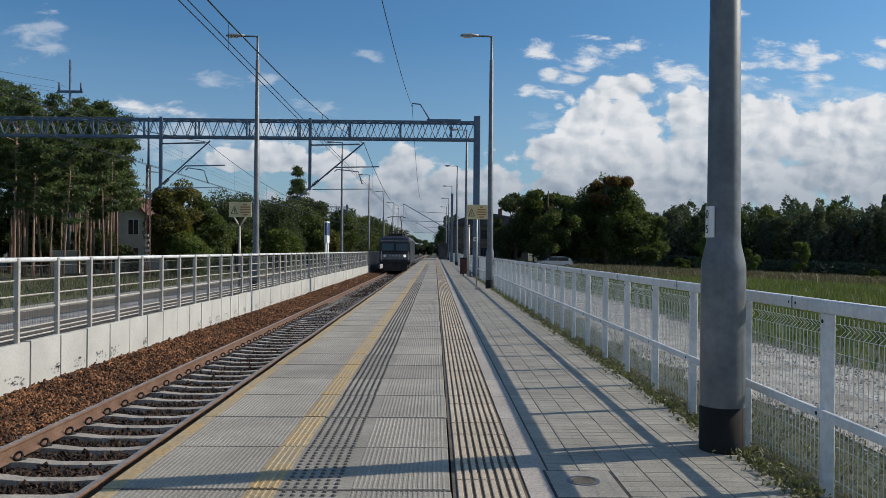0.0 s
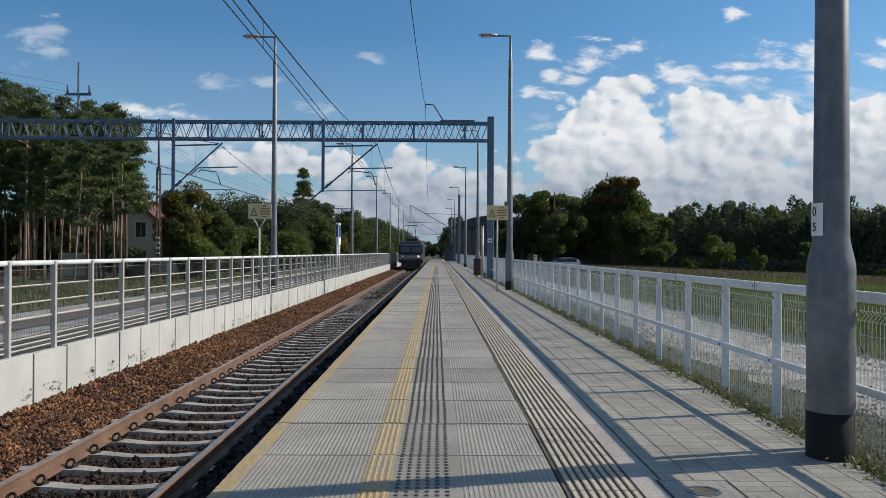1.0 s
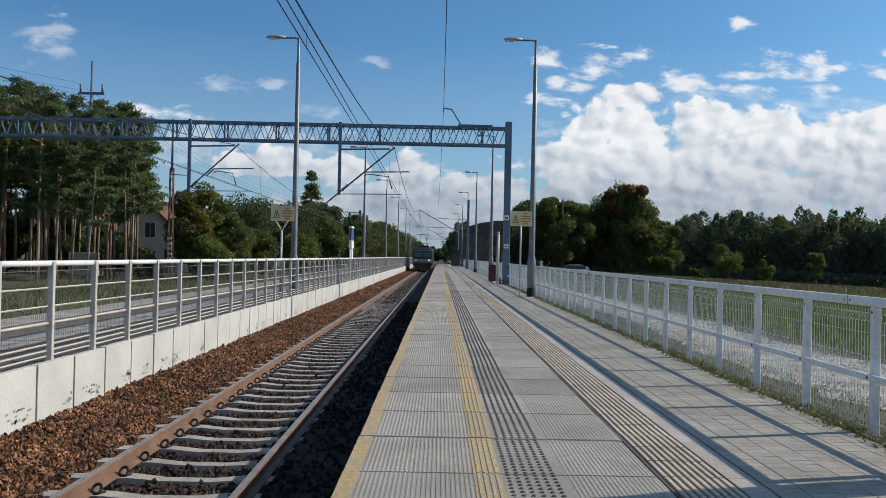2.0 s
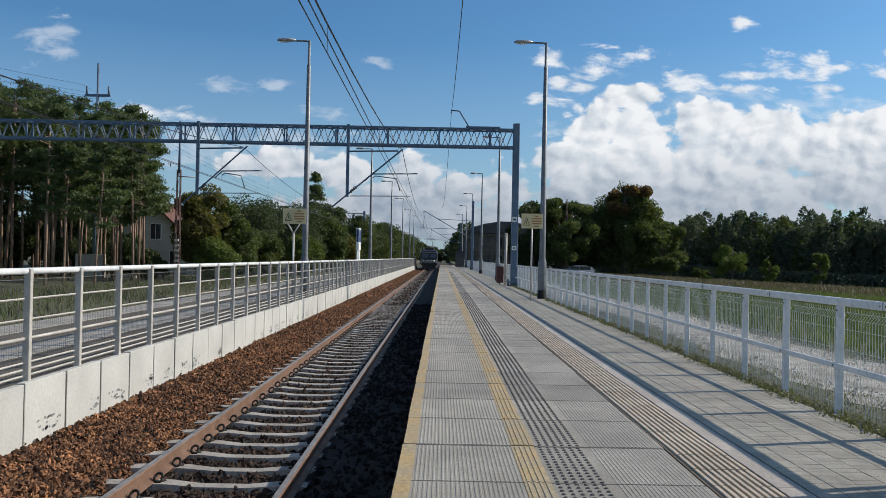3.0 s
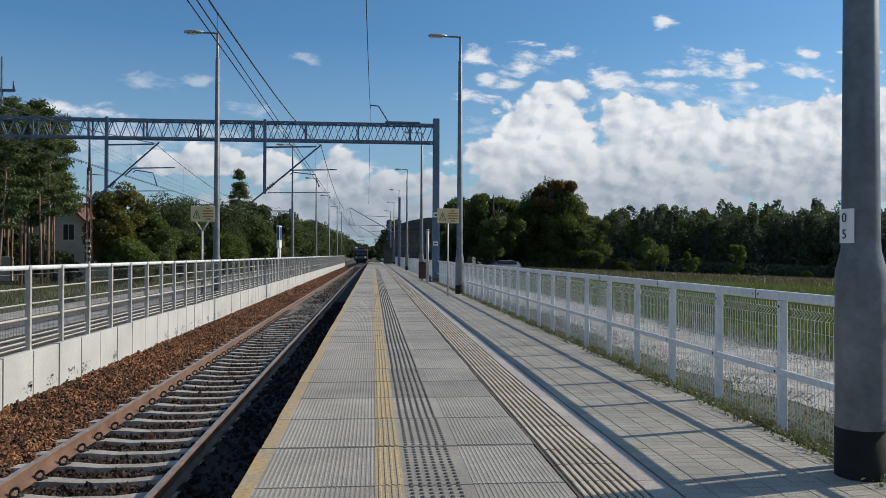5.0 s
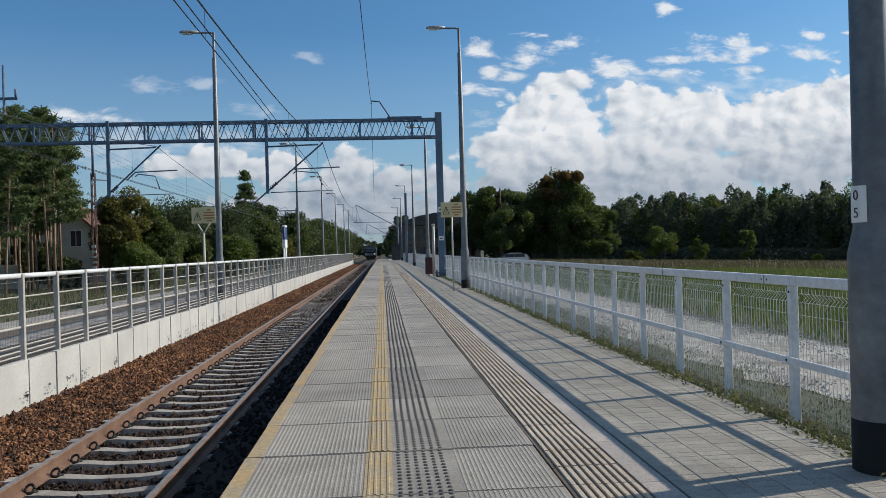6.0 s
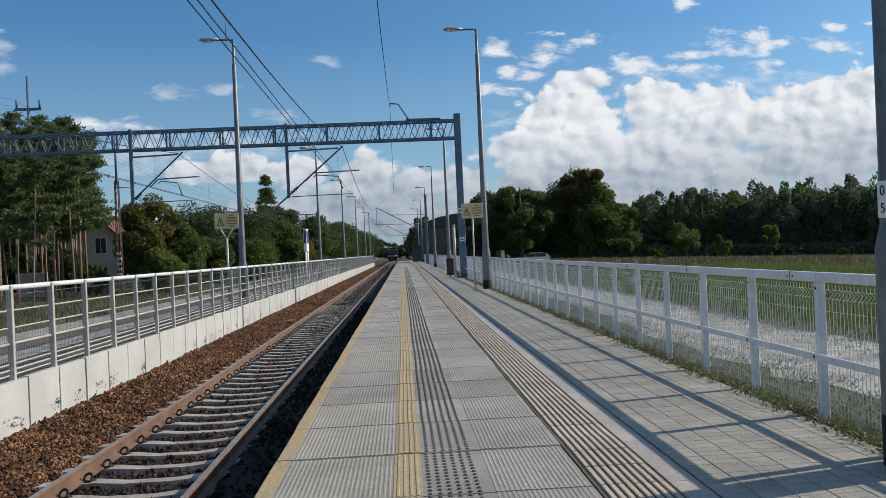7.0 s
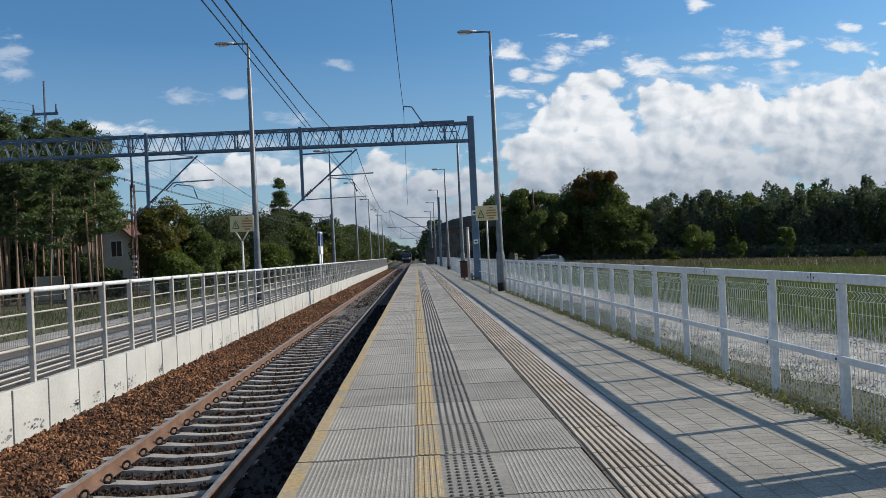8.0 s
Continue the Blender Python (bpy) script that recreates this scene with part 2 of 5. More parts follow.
M = dict(
    slab=mat("slab concrete", (0.255, 0.236, 0.20), (0.35, 0.326, 0.28), 1.3, 0.75, 0.4, fine=60, rand=0.20),
    yellow=mat("worn yellow paint", (0.46, 0.32, 0.14), (0.36, 0.30, 0.20), 2.5, 0.7, 0.3, fine=30, rand=0.05),
    stud=mat("tactile stud concrete", (0.34, 0.33, 0.31), (0.42, 0.41, 0.38), 2, 0.7, 0.2, rand=0.05),
    # studs far darker than the slab they stand on
    studdark=mat("dark tactile studs", (0.075, 0.072, 0.068), (0.12, 0.115, 0.108), 4, 0.8, 0.2),
    joint=mat("dark joint dirt", (0.030, 0.028, 0.026), (0.06, 0.055, 0.05), 4, 0.95, 0.3),
    sand=mat("dirty joint sand", (0.060, 0.055, 0.045), (0.115, 0.105, 0.088), 2.5, 0.95, 0.3),
    # tile base, much darker than the ribs it carries
    guide_base=mat("dark grooves", (0.085, 0.068, 0.05), (0.14, 0.115, 0.09), 3, 0.9, 0.3, rand=0.1),
    guide=mat("beige guiding tile", (0.46, 0.38, 0.28), (0.54, 0.46, 0.36), 2, 0.75, 0.3, fine=50, rand=0.08),
    kerb=mat("kerb concrete", (0.33, 0.30, 0.27), (0.42, 0.38, 0.34), 1.5, 0.8, 0.3, fine=50, rand=0.06),
    paver=mat("grey block paver", (0.27, 0.252, 0.213), (0.365, 0.342, 0.29), 1.4, 0.85, 0.4, fine=70, rand=0.09, island=0.08),
    wall=mat("white panel concrete", (0.42, 0.415, 0.39), (0.51, 0.505, 0.475), 1.1, 0.75, 0.15, fine=25, rand=0.04, fine_amt=0.12),
    grime=mat("grey-blue spray stains", (0.12, 0.13, 0.14), (0.25, 0.26, 0.26), 6, 0.9, 0.1),
    sleeper=mat("sleeper concrete", (0.25, 0.228, 0.20), (0.41, 0.38, 0.34), 2.2, 0.85, 0.4, fine=35, rand=0.10),
    stone=mat("rusty ballast stone", (0.082, 0.036, 0.017), (0.235, 0.110, 0.050), 2.0, 0.9, 0.4, fine=60, island=0.9),
    stone_dark=mat("dark ballast stone", (0.018, 0.011, 0.008), (0.058, 0.032, 0.020), 2.0, 0.9, 0.4, fine=60, island=0.7),
    # the platform's shadow is put into this stone's colour
    stone_shade=mat("shadow-black ballast stone", (0.003, 0.003, 0.003), (0.007, 0.006, 0.005), 2.0, 0.95, 0.4, fine=60, island=0.5),
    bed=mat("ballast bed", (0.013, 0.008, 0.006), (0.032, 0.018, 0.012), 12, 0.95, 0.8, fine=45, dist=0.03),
    railside=mat("rusty rail steel", (0.13, 0.072, 0.045), (0.21, 0.125, 0.085), 4, 0.7, 0.3, fine=50),
    railtop=mat("polished rail head", (0.30, 0.265, 0.235), (0.42, 0.385, 0.35), 6, 0.5, 0.05, metal=0.5),
    clip=plain("black rail clip", (0.015, 0.014, 0.013), 0.6, 0.3),
    fence=mat("white fence paint", (0.60, 0.61, 0.615), (0.72, 0.73, 0.73), 2.5, 0.5, 0.08, fine=20, fine_amt=0.14),
    galv=mat("galvanised fence", (0.40, 0.375, 0.335), (0.52, 0.49, 0.445), 3.0, 0.5, 0.08, metal=0.1, fine=25, fine_amt=0.15),
    greywire=mat("dull grey wire", (0.10, 0.098, 0.092), (0.16, 0.155, 0.148), 3.0, 0.6, 0.0, metal=0.3),
    column=mat("galvanised grey column", (0.125, 0.135, 0.145), (0.195, 0.205, 0.215), 2.2, 0.5, 0.12, metal=0.4, fine=14, fine_amt=0.25),
    lamp_grey=mat("pale grey lamp housing", (0.30, 0.31, 0.32), (0.38, 0.39, 0.40), 2.0, 0.45, 0.0, metal=0.2, fine_amt=0.1),
    tar=mat("black tar coat", (0.007, 0.007, 0.007), (0.015, 0.014, 0.013), 5, 0.9, 0.3),
    gantry=mat("blue-grey gantry steel", (0.08, 0.125, 0.185), (0.12, 0.175, 0.245), 2, 0.55, 0.1, metal=0.2, fine=20, fine_amt=0.15),
    redsteel=mat("red primer steel", (0.07, 0.036, 0.032), (0.11, 0.055, 0.046), 3, 0.7, 0.2),
    wire=plain("copper wire", (0.035, 0.035, 0.035), 0.55, 0.4),
    insul=plain("brown insulator", (0.08, 0.05, 0.04), 0.25),
    board=mat("cream sign board", (0.60, 0.50, 0.26), (0.66, 0.56, 0.32), 2, 0.5, 0.03, fine_amt=0.06),
    ink=plain("dark print", (0.03, 0.028, 0.025), 0.6),
    orange=plain("red-brown print", (0.36, 0.15, 0.05), 0.6),
    plate=plain("white number plate", (0.72, 0.72, 0.70), 0.5),
    bark=mat("bark", (0.07, 0.055, 0.045), (0.14, 0.11, 0.085), 3, 0.95, 0.6, fine=12, dist=0.03),
    pinebark=mat("pine bark", (0.17, 0.112, 0.08), (0.33, 0.225, 0.165), 1.2, 0.9, 0.5, fine=10, dist=0.02, rand=0.2),
    leaf=leafy("green leaves", (0.046, 0.072, 0.025), (0.080, 0.112, 0.036), (0.145, 0.165, 0.054), 0.45),
    leaf_dark=leafy("dark leaves", (0.036, 0.056, 0.029), (0.060, 0.086, 0.040), (0.10, 0.122, 0.052), 0.4),
    # distance haze is mixed into the forest's leaf colour as extra blue
    leaf_far=leafy("haze-tinted forest foliage", (0.050, 0.072, 0.062), (0.078, 0.104, 0.086), (0.115, 0.135, 0.098), 0.45),
    leaf_light=leafy("bright leaves", (0.07, 0.11, 0.02), (0.11, 0.16, 0.03), (0.17, 0.19, 0.05)),
    leaf_autumn=leafy("turning leaves", (0.086, 0.096, 0.030), (0.138, 0.134, 0.040), (0.21, 0.175, 0.052), 0.45),
    leaf_rust=leafy("rust-brown leaves", (0.095, 0.062, 0.026), (0.145, 0.088, 0.034), (0.20, 0.12, 0.045), 0.45),
    needle=leafy("pine needles", (0.062, 0.096, 0.046), (0.096, 0.136, 0.064), (0.145, 0.172, 0.08), 0.48),
    grass=leafy("grass blades", (0.060, 0.096, 0.028), (0.098, 0.140, 0.042), (0.15, 0.165, 0.065), 0.42),
    weed=leafy("dull weeds", (0.085, 0.095, 0.045), (0.13, 0.14, 0.068), (0.21, 0.205, 0.12), 0.35),
    dry=leafy("dry grass", (0.068, 0.060, 0.042), (0.105, 0.090, 0.063), (0.16, 0.138, 0.098), 0.32),
    soil=mat("meadow soil", (0.050, 0.060, 0.026), (0.088, 0.086, 0.046), 0.25, 0.95, 0.8, fine=9, dist=0.05),
    gravel=mat("pale gravel", (0.20, 0.18, 0.15), (0.43, 0.41, 0.37), 2.2, 0.95, 0.9, fine=14, dist=0.03),
    pebble=mat("pale stones", (0.30, 0.285, 0.255), (0.46, 0.44, 0.40), 2, 0.9, 0.3, island=0.22),
    asphalt=mat("platform asphalt", (0.082, 0.069, 0.053), (0.125, 0.107, 0.084), 0.8, 0.95, 0.3, fine=30),
    edge_slab=mat("pale edge slab", (0.25, 0.235, 0.21), (0.36, 0.34, 0.31), 1.2, 0.85, 0.3, fine=20),
    plaster=mat("cream plaster", (0.50, 0.46, 0.38), (0.60, 0.56, 0.47), 1, 0.9, 0.15, fine=15, fine_amt=0.12),
    rooftile=mat("brown-red roof tile", (0.10, 0.045, 0.032), (0.16, 0.07, 0.05), 2, 0.8, 0.5, fine=12, dist=0.03),
    render_grey=mat("grey brown render", (0.085, 0.068, 0.052), (0.135, 0.112, 0.088), 0.8, 0.9, 0.2, fine=10, fine_amt=0.2),
    trim_grey=mat("grey brown stone trim", (0.12, 0.10, 0.08), (0.18, 0.155, 0.128), 1.0, 0.9, 0.2),
    dark_roof=mat("dark roof felt", (0.05, 0.048, 0.05), (0.09, 0.085, 0.085), 1, 0.8, 0.2),
    glass=plain("window glass", (0.03, 0.035, 0.04), 0.08),
    # base colour lifted to grey-blue to help the sky's reflection
    sky_glass=plain("sky-coloured windscreen glass", (0.07, 0.09, 0.10), 0.06),
    white=mat("white frame paint", (0.70, 0.70, 0.68), (0.78, 0.78, 0.76), 2, 0.5, 0.0, fine_amt=0.06),
    loco=mat("grey-blue loco paint", (0.017, 0.021, 0.030), (0.028, 0.034, 0.046), 1.5, 0.45, 0.05, local=True, fine=12, fine_amt=0.2),
    loco_band=mat("pale grey loco band", (0.13, 0.135, 0.145), (0.18, 0.187, 0.198), 1.5, 0.45, 0.05, local=True, fine=12, fine_amt=0.2),
    loco_dark=mat("sooty underframe", (0.015, 0.014, 0.014), (0.04, 0.036, 0.034), 2, 0.8, 0.3, local=True),
    lens=plain("lamp glass", (0.75, 0.75, 0.72), 0.1),
    headlamp=plain("lit head lamp", (1.0, 0.93, 0.8), 0.3, 0, 0.7),
    car=plain("silver car paint", (0.30, 0.31, 0.33), 0.25, 0.6),
    rubber=plain("tyre rubber", (0.02, 0.02, 0.02), 0.8),
    bluesign=plain("blue sign paint", (0.02, 0.05, 0.16), 0.5),
    bin=mat("rust-red bin paint", (0.06, 0.018, 0.015), (0.085, 0.028, 0.022), 3, 0.6, 0.1),
)


# ---- mesh helpers ----
def box(bm, x0, x1, y0, y1, z0, z1, bevel=0.0):
    vs = [bm.verts.new((x, y, z)) for z in (z0, z1) for y in (y0, y1) for x in (x0, x1)]
    fs = [bm.faces.new([vs[k] for k in f]) for f in ((0, 2, 3, 1), (4, 5, 7, 6), (0, 1, 5, 4), (2, 6, 7, 3), (0, 4, 6, 2), (1, 3, 7, 5))]
    if bevel:
        es = list({e for f in fs for e in f.edges})
        bmesh.ops.bevel(bm, geom=es, offset=bevel, segments=1, affect="EDGES", profile=0.5)
    return bm


def tube(bm, pts, rad, n=6, caps=True):
    """A round bar along points; rad is one radius or one for each point."""
    pts = [Vector(p) for p in pts]
    rads = rad if isinstance(rad, (list, tuple)) else [rad] * len(pts)
    rings = []
    for k, p in enumerate(pts):
        d = (pts[min(k + 1, len(pts) - 1)] - pts[max(k - 1, 0)]).normalized()
        a = d.cross(Vector((0, 0, 1)) if abs(d.z) < 0.95 else Vector((0, 1, 0))).normalized()
        b = d.cross(a)
        rings.append([bm.verts.new(p + rads[k] * (math.cos(6.28319 * j / n) * a + math.sin(6.28319 * j / n) * b)) for j in range(n)])
    for r, s in zip(rings, rings[1:]):
        for j in range(n):
            bm.faces.new((r[j], r[(j + 1) % n], s[(j + 1) % n], s[j])).smooth = n > 5
    if caps:
        bm.faces.new(rings[0]), bm.faces.new(rings[-1][::-1])
    return bm


def bar(bm, p, q, w):
    return tube(bm, [p, q], w * 0.7, 4)


def as_mesh(name, bm, material):
    me = bpy.data.meshes.new(name)
    bmesh.ops.recalc_face_normals(bm, faces=bm.faces)
    bm.to_mesh(me)
    bm.free()
    me.materials.append(M[material] if isinstance(material, str) else material)
    return me


def part(name, bm, material, parent=None, label="", at=None):
    me = bm if isinstance(bm, bpy.types.Mesh) else as_mesh(name, bm, material)
    ob = new(name, me)
    if parent is not None:
        ob.parent = parent
    if at is not None:
        ob.location = at
    if label:
        ob["label"] = label
    return ob


def thing(name, label, category, at=(0, 0, 0), group="", kind=""):
    return_ob = new(name)
    return_ob.empty_display_size = 0.2
    return_ob.location = at
    return tagged(return_ob, label, category, group, kind)


def B():
    return bmesh.new()


def raw_mesh(name, verts, faces, material):
    me = bpy.data.meshes.new(name)
    verts, faces = np.asarray(verts, np.float32), np.asarray(faces, np.int32)
    me.vertices.add(len(verts))
    me.vertices.foreach_set("co", verts.ravel())
    k = faces.shape[1]
    me.loops.add(faces.size)
    me.loops.foreach_set("vertex_index", faces.ravel())
    me.polygons.add(len(faces))
    me.polygons.foreach_set("loop_start", np.arange(0, faces.size, k, dtype=np.int32))
    me.update(calc_edges=True)
    me.validate()
    if name not in ("ground", "gravel_path"):
        me.shade_flat()
    me.materials.append(M[material])
    return me


def leaves(name, centres, size, material, rng, flat=0.0, wide=0.55):
    """Small bent leaves: two triangles each, turned at random."""
    n = len(centres)
    a = rng.normal(size=(n, 3))
    a[:, 2] *= 1 - flat
    a /= np.linalg.norm(a, axis=1)[:, None]
    b = np.cross(a, rng.normal(size=(n, 3)))
    b /= np.linalg.norm(b, axis=1)[:, None]
    s = size * rng.uniform(0.6, 1.35, (n, 1))
    c = np.cross(a, b) * s * 0.3
    v = np.stack([centres - a * s, centres + b * s * wide + c, centres + a * s, centres - b * s * wide + c], 1).reshape(-1, 3)
    f = np.arange(4 * n).reshape(-1, 4)
    return raw_mesh(name, v, f, material)


def blades(name, bases, heights, width, material, rng, lean=0.35):
    n = len(bases)
    ang = rng.uniform(0, 6.283, n)
    side = np.stack([np.cos(ang), np.sin(ang), np.zeros(n)], 1) * width * rng.uniform(0.6, 1.4, (n, 1))
    tip = bases + np.stack([rng.normal(0, lean, n) * heights, rng.normal(0, lean, n) * heights, heights], 1)
    mid = bases * 0.45 + tip * 0.55 + np.stack([np.zeros(n), np.zeros(n), heights * 0.12], 1)
    v = np.stack([bases - side, bases + side, mid + side * 0.7, mid - side * 0.7, tip], 1).reshape(-1, 3)
    k = 5 * np.arange(n)[:, None]
    f = np.concatenate([k + [0, 1, 2], k + [0, 2, 3], k + [3, 2, 4]])
    return raw_mesh(name, v, f, material)


def stones(name, centres, size, material, rng):
    """Broken stones: squashed octahedra with crooked corners."""
    n = len(centres)
    base = np.array([(1, 0, 0), (0, 1, 0), (-1, 0, 0), (0, -1, 0), (0, 0, 1), (0, 0, -1)], float)
    tri = np.array([(0, 1, 4), (1, 2, 4), (2, 3, 4), (3, 0, 4), (1, 0, 5), (2, 1, 5), (3, 2, 5), (0, 3, 5)])
    ang = rng.uniform(0, 6.283, n)
    v = base[None] + rng.normal(0, 0.36, (n, 6, 3))
    v *= (size * rng.uniform(0.6, 1.35, (n, 1)))[:, :, None] * rng.uniform(0.7, 1.2, (n, 1, 3))
    ca, sa = np.cos(ang)[:, None], np.sin(ang)[:, None]
    tilt = rng.normal(0, 0.5, (n, 1))
    x, y, z = v[..., 0], v[..., 1], v[..., 2]
    y, z = y * np.cos(tilt) - z * np.sin(tilt), y * np.sin(tilt) + z * np.cos(tilt)
    v = np.stack([x * ca - y * sa, x * sa + y * ca, z], -1) + centres[:, None]
    f = (tri[None] + 6 * np.arange(n)[:, None, None]).reshape(-1, 3)
    return raw_mesh(name, v.reshape(-1, 3), f, material)


# ---- main sizes ----
RAIL_Z, TRACK_X, TRACK2_X = -0.76, -1.945, -10.2
WALL_X, FENCE_L, FENCE_R = -4.4, -4.52, 4.22
PLAT_END = 150.0


def ground_z(x, y):
    if x < -13.5:
        return -0.75
    if x < -12.5:
        return -0.75 - 0.55 * (x + 13.5)
    if x < 3.9:
        return -1.3
    if x < 4.05:
        return -1.3 + (x - 3.9) / 0.15 * 1.25
    return -0.05 - min((x - 4.05) * 0.03, 0.15) - min(max(y - 20, 0) * 0.006, 0.55) - min(max(x - 20, 0) * 0.035, 2.6)


def build_ground():
    xs = [-3000, -600, -200, -90, -50, -30, -20, -13.5, -12.5, -8, 0, 3.9, 4.05, 4.6, 5.3, 6.5, 8, 12, 20, 35, 60, 80, 94.3, 120, 220, 600, 3000]
    ys = [-300, -80, -30] + list(range(-10, 60, 5)) + [65, 75, 90, 110, 140, 200, 300, 600, 1500, 4000]
    v = [(x, y, ground_z(x, y)) for y in ys for x in xs]
    nx = len(xs)
    f = [(j * nx + i, j * nx + i + 1, (j + 1) * nx + i + 1, (j + 1) * nx + i) for j in range(len(ys) - 1) for i in range(nx - 1)]
    tagged(new("ground", raw_mesh("ground", v, f, "soil")), "green and brown meadow soil beside the railway", "ground", kind="structure")
    rng = np.random.default_rng(3)
    # pale gravel path behind the fence, with uneven edges
    ys = np.arange(-12, 140, 0.6)
    left = 5.0 + 0.25 * np.sin(ys * 0.35) + rng.normal(0, 0.08, len(ys)) + ys * 0.004
    right = 7.5 + 0.35 * np.sin(ys * 0.22 + 1) + rng.normal(0, 0.12, len(ys)) + ys * 0.012
    cols = np.linspace(0, 1, 7)
    v, f = [], []
    for j, y in enumerate(ys):
        for c in cols:
            x = left[j] * (1 - c) + right[j] * c
            v.append((x, y, ground_z(x, y) + 0.006 + 0.02 * math.sin(c * 3.14)))
    for j in range(len(ys) - 1):
        for i in range(6):
            f.append((j * 7 + i, j * 7 + i + 1, j * 7 + i + 8, j * 7 + i + 7))
    tagged(new("gravel_path", raw_mesh("gravel_path", v, f, "gravel")), "pale gravel track running along the white fence", "path", kind="structure")
    n = 15000
    y = 2 + 38 * rng.uniform(0, 1, n) ** 1.5
    x = rng.uniform(5.0, 7.9, n)
    z = np.array([ground_z(a, b) for a, b in zip(x, y)]) + 0.022
    tagged(new("gravel_stones", stones("gravel_stones", np.stack([x, y, z], 1), 0.012, "pebble", rng)), "loose pale stones on the gravel track", "gravel", kind="stuff")


def build_platform():
    plat = thing("platform", "grey concrete station platform with yellow safety lines", "platform", kind="structure")
    bm = B()
    box(bm, 0.16, 3.98, -12, PLAT_END, -1.3, -0.09)
    part("core", bm, "joint", plat)
    bm = B()
    box(bm, 2.617, 3.985, -12, PLAT_END, -0.089, -0.006)
    part("joint_sand", bm, "sand", plat, "dirty sand in the paving joints")
    bm = B()
    for k in range(-8, 60):
        box(bm, 0.003, 1.997, k - 0.0128, k + 0.0128, -0.088, -0.0065)
    ob = part("joint_filling", bm, "joint", plat, "dark dirt in the joints between the slabs")
    ob["kind"] = "stuff"
    bm = B()
    box(bm, 0.08, 0.158, -12, PLAT_END, -1.28, -0.125)
    part("edge_wall", bm, "kerb", plat)

    def slab_mesh(detail):
        bm = B()
        box(bm, 0.0, 2.0, 0.013, 0.987, -0.12, -0.004, 0.004 if detail else 0)
        return as_mesh("slab", bm, "slab")

    def ribs_mesh(x0, x1, pitch, material, name, y0=0.016, y1=0.984, h=0.0022, fill=0.55):
        bm = B()
        n = max(1, round((x1 - x0) / pitch))
        for k in range(n):
            a = x0 + (k + 0.5) * (x1 - x0) / n
            w = fill * (x1 - x0) / n / 2
            vs = [bm.verts.new(p) for p in ((a - w, y0, -0.004), (a - w * 0.6, y0, h - 0.004), (a + w * 0.6, y0, h - 0.004), (a + w, y0, -0.004), (a - w, y1, -0.004), (a - w * 0.6, y1, h - 0.004), (a + w * 0.6, y1, h - 0.004), (a + w, y1, -0.004))]
            for q in ((0, 1, 5, 4), (1, 2, 6, 5), (2, 3, 7, 6), (3, 2, 1, 0), (4, 5, 6, 7)):
                bm.faces.new([vs[i] for i in q])
        return as_mesh(name, bm, material)

    def studs_mesh():
        bm = B()
        for i in range(6):
            for j in range(14):
                x, y = 1.045 + i * 0.058, 0.035 + j * 0.0715
                lo = [bm.verts.new((x + 0.017 * math.cos(a), y + 0.017 * math.sin(a), -0.004)) for a in (0, 1.047, 2.094, 3.1416, 4.189, 5.236)]
                hi = [bm.verts.new((x + 0.010 * math.cos(a), y + 0.010 * math.sin(a), 0.005)) for a in (0, 1.047, 2.094, 3.1416, 4.189, 5.236)]
                for k in range(6):
                    bm.faces.new((lo[k], lo[(k + 1) % 6], hi[(k + 1) % 6], hi[k]))
                bm.faces.new(hi)
        return as_mesh("studs", bm, "studdark")

    near, far = slab_mesh(True), slab_mesh(False)
    bm = B()
    box(bm, -0.003, 0.10, 0.004, 0.996, -0.06, -0.001)
    edge_band = as_mesh("edge_band", bm, "yellow")
    bm = B()
    box(bm, 0.825, 1.0, 0.010, 0.990, -0.006, -0.001)
    line = as_mesh("safety_line", bm, "yellow")
    ribs_a = ribs_mesh(0.11, 0.815, 0.030, "slab", "ribs")
    ribs_b = ribs_mesh(1.42, 1.975, 0.030, "slab", "ribs")
    ribs_y = ribs_mesh(0.835, 0.99, 0.04, "yellow", "line_ribs", h=0.007)
    studs = studs_mesh()
    far_strip = ribs_mesh(1.02, 1.36, 0.058, "studdark", "tactile_strip", h=0.006, fill=0.5)
    rng = random.Random(5)
    for k in range(-8, 150):
        s = part("slab", near if k < 45 else far, "slab", plat, at=(rng.uniform(-0.004, 0.004), k, rng.uniform(-0.003, 0.002)))
        part("edge_band", edge_band, "yellow", s)
        part("safety_line", line, "yellow", s)
        if 34 <= k < 80:
            part("tactile_strip", far_strip, "studdark", s, "dark tactile warning strip")
        if 2 <= k < 34:
            part("ribs", ribs_a, "slab", s), part("ribs", ribs_b, "slab", s), part("line_ribs", ribs_y, "yellow", s)
            part("studs", studs, "stud", s, "dark studs of the tactile warning strip")

    bm = B()
    box(bm, 2.010, 2.435, 0.003, 0.397, -0.08, -0.008)
    g = as_mesh("guide_tile", bm, "guide_base")
    bm = B()
    for k in range(8):
        a, w = 2.03 + (k + 0.5) * 0.4 / 8, 0.0165
        vs = [bm.verts.new(p) for p in ((a - w, 0.006, -0.008), (a - w * 0.75, 0.006, 0.002), (a + w * 0.75, 0.006, 0.002), (a + w, 0.006, -0.008), (a - w, 0.394, -0.008), (a - w * 0.75, 0.394, 0.002), (a + w * 0.75, 0.394, 0.002), (a + w, 0.394, -0.008))]
        for q in ((0, 1, 5, 4), (1, 2, 6, 5), (2, 3, 7, 6), (3, 2, 1, 0), (4, 5, 6, 7)):
            bm.faces.new([vs[i] for i in q])
    gr = as_mesh("ribs", bm, "guide")
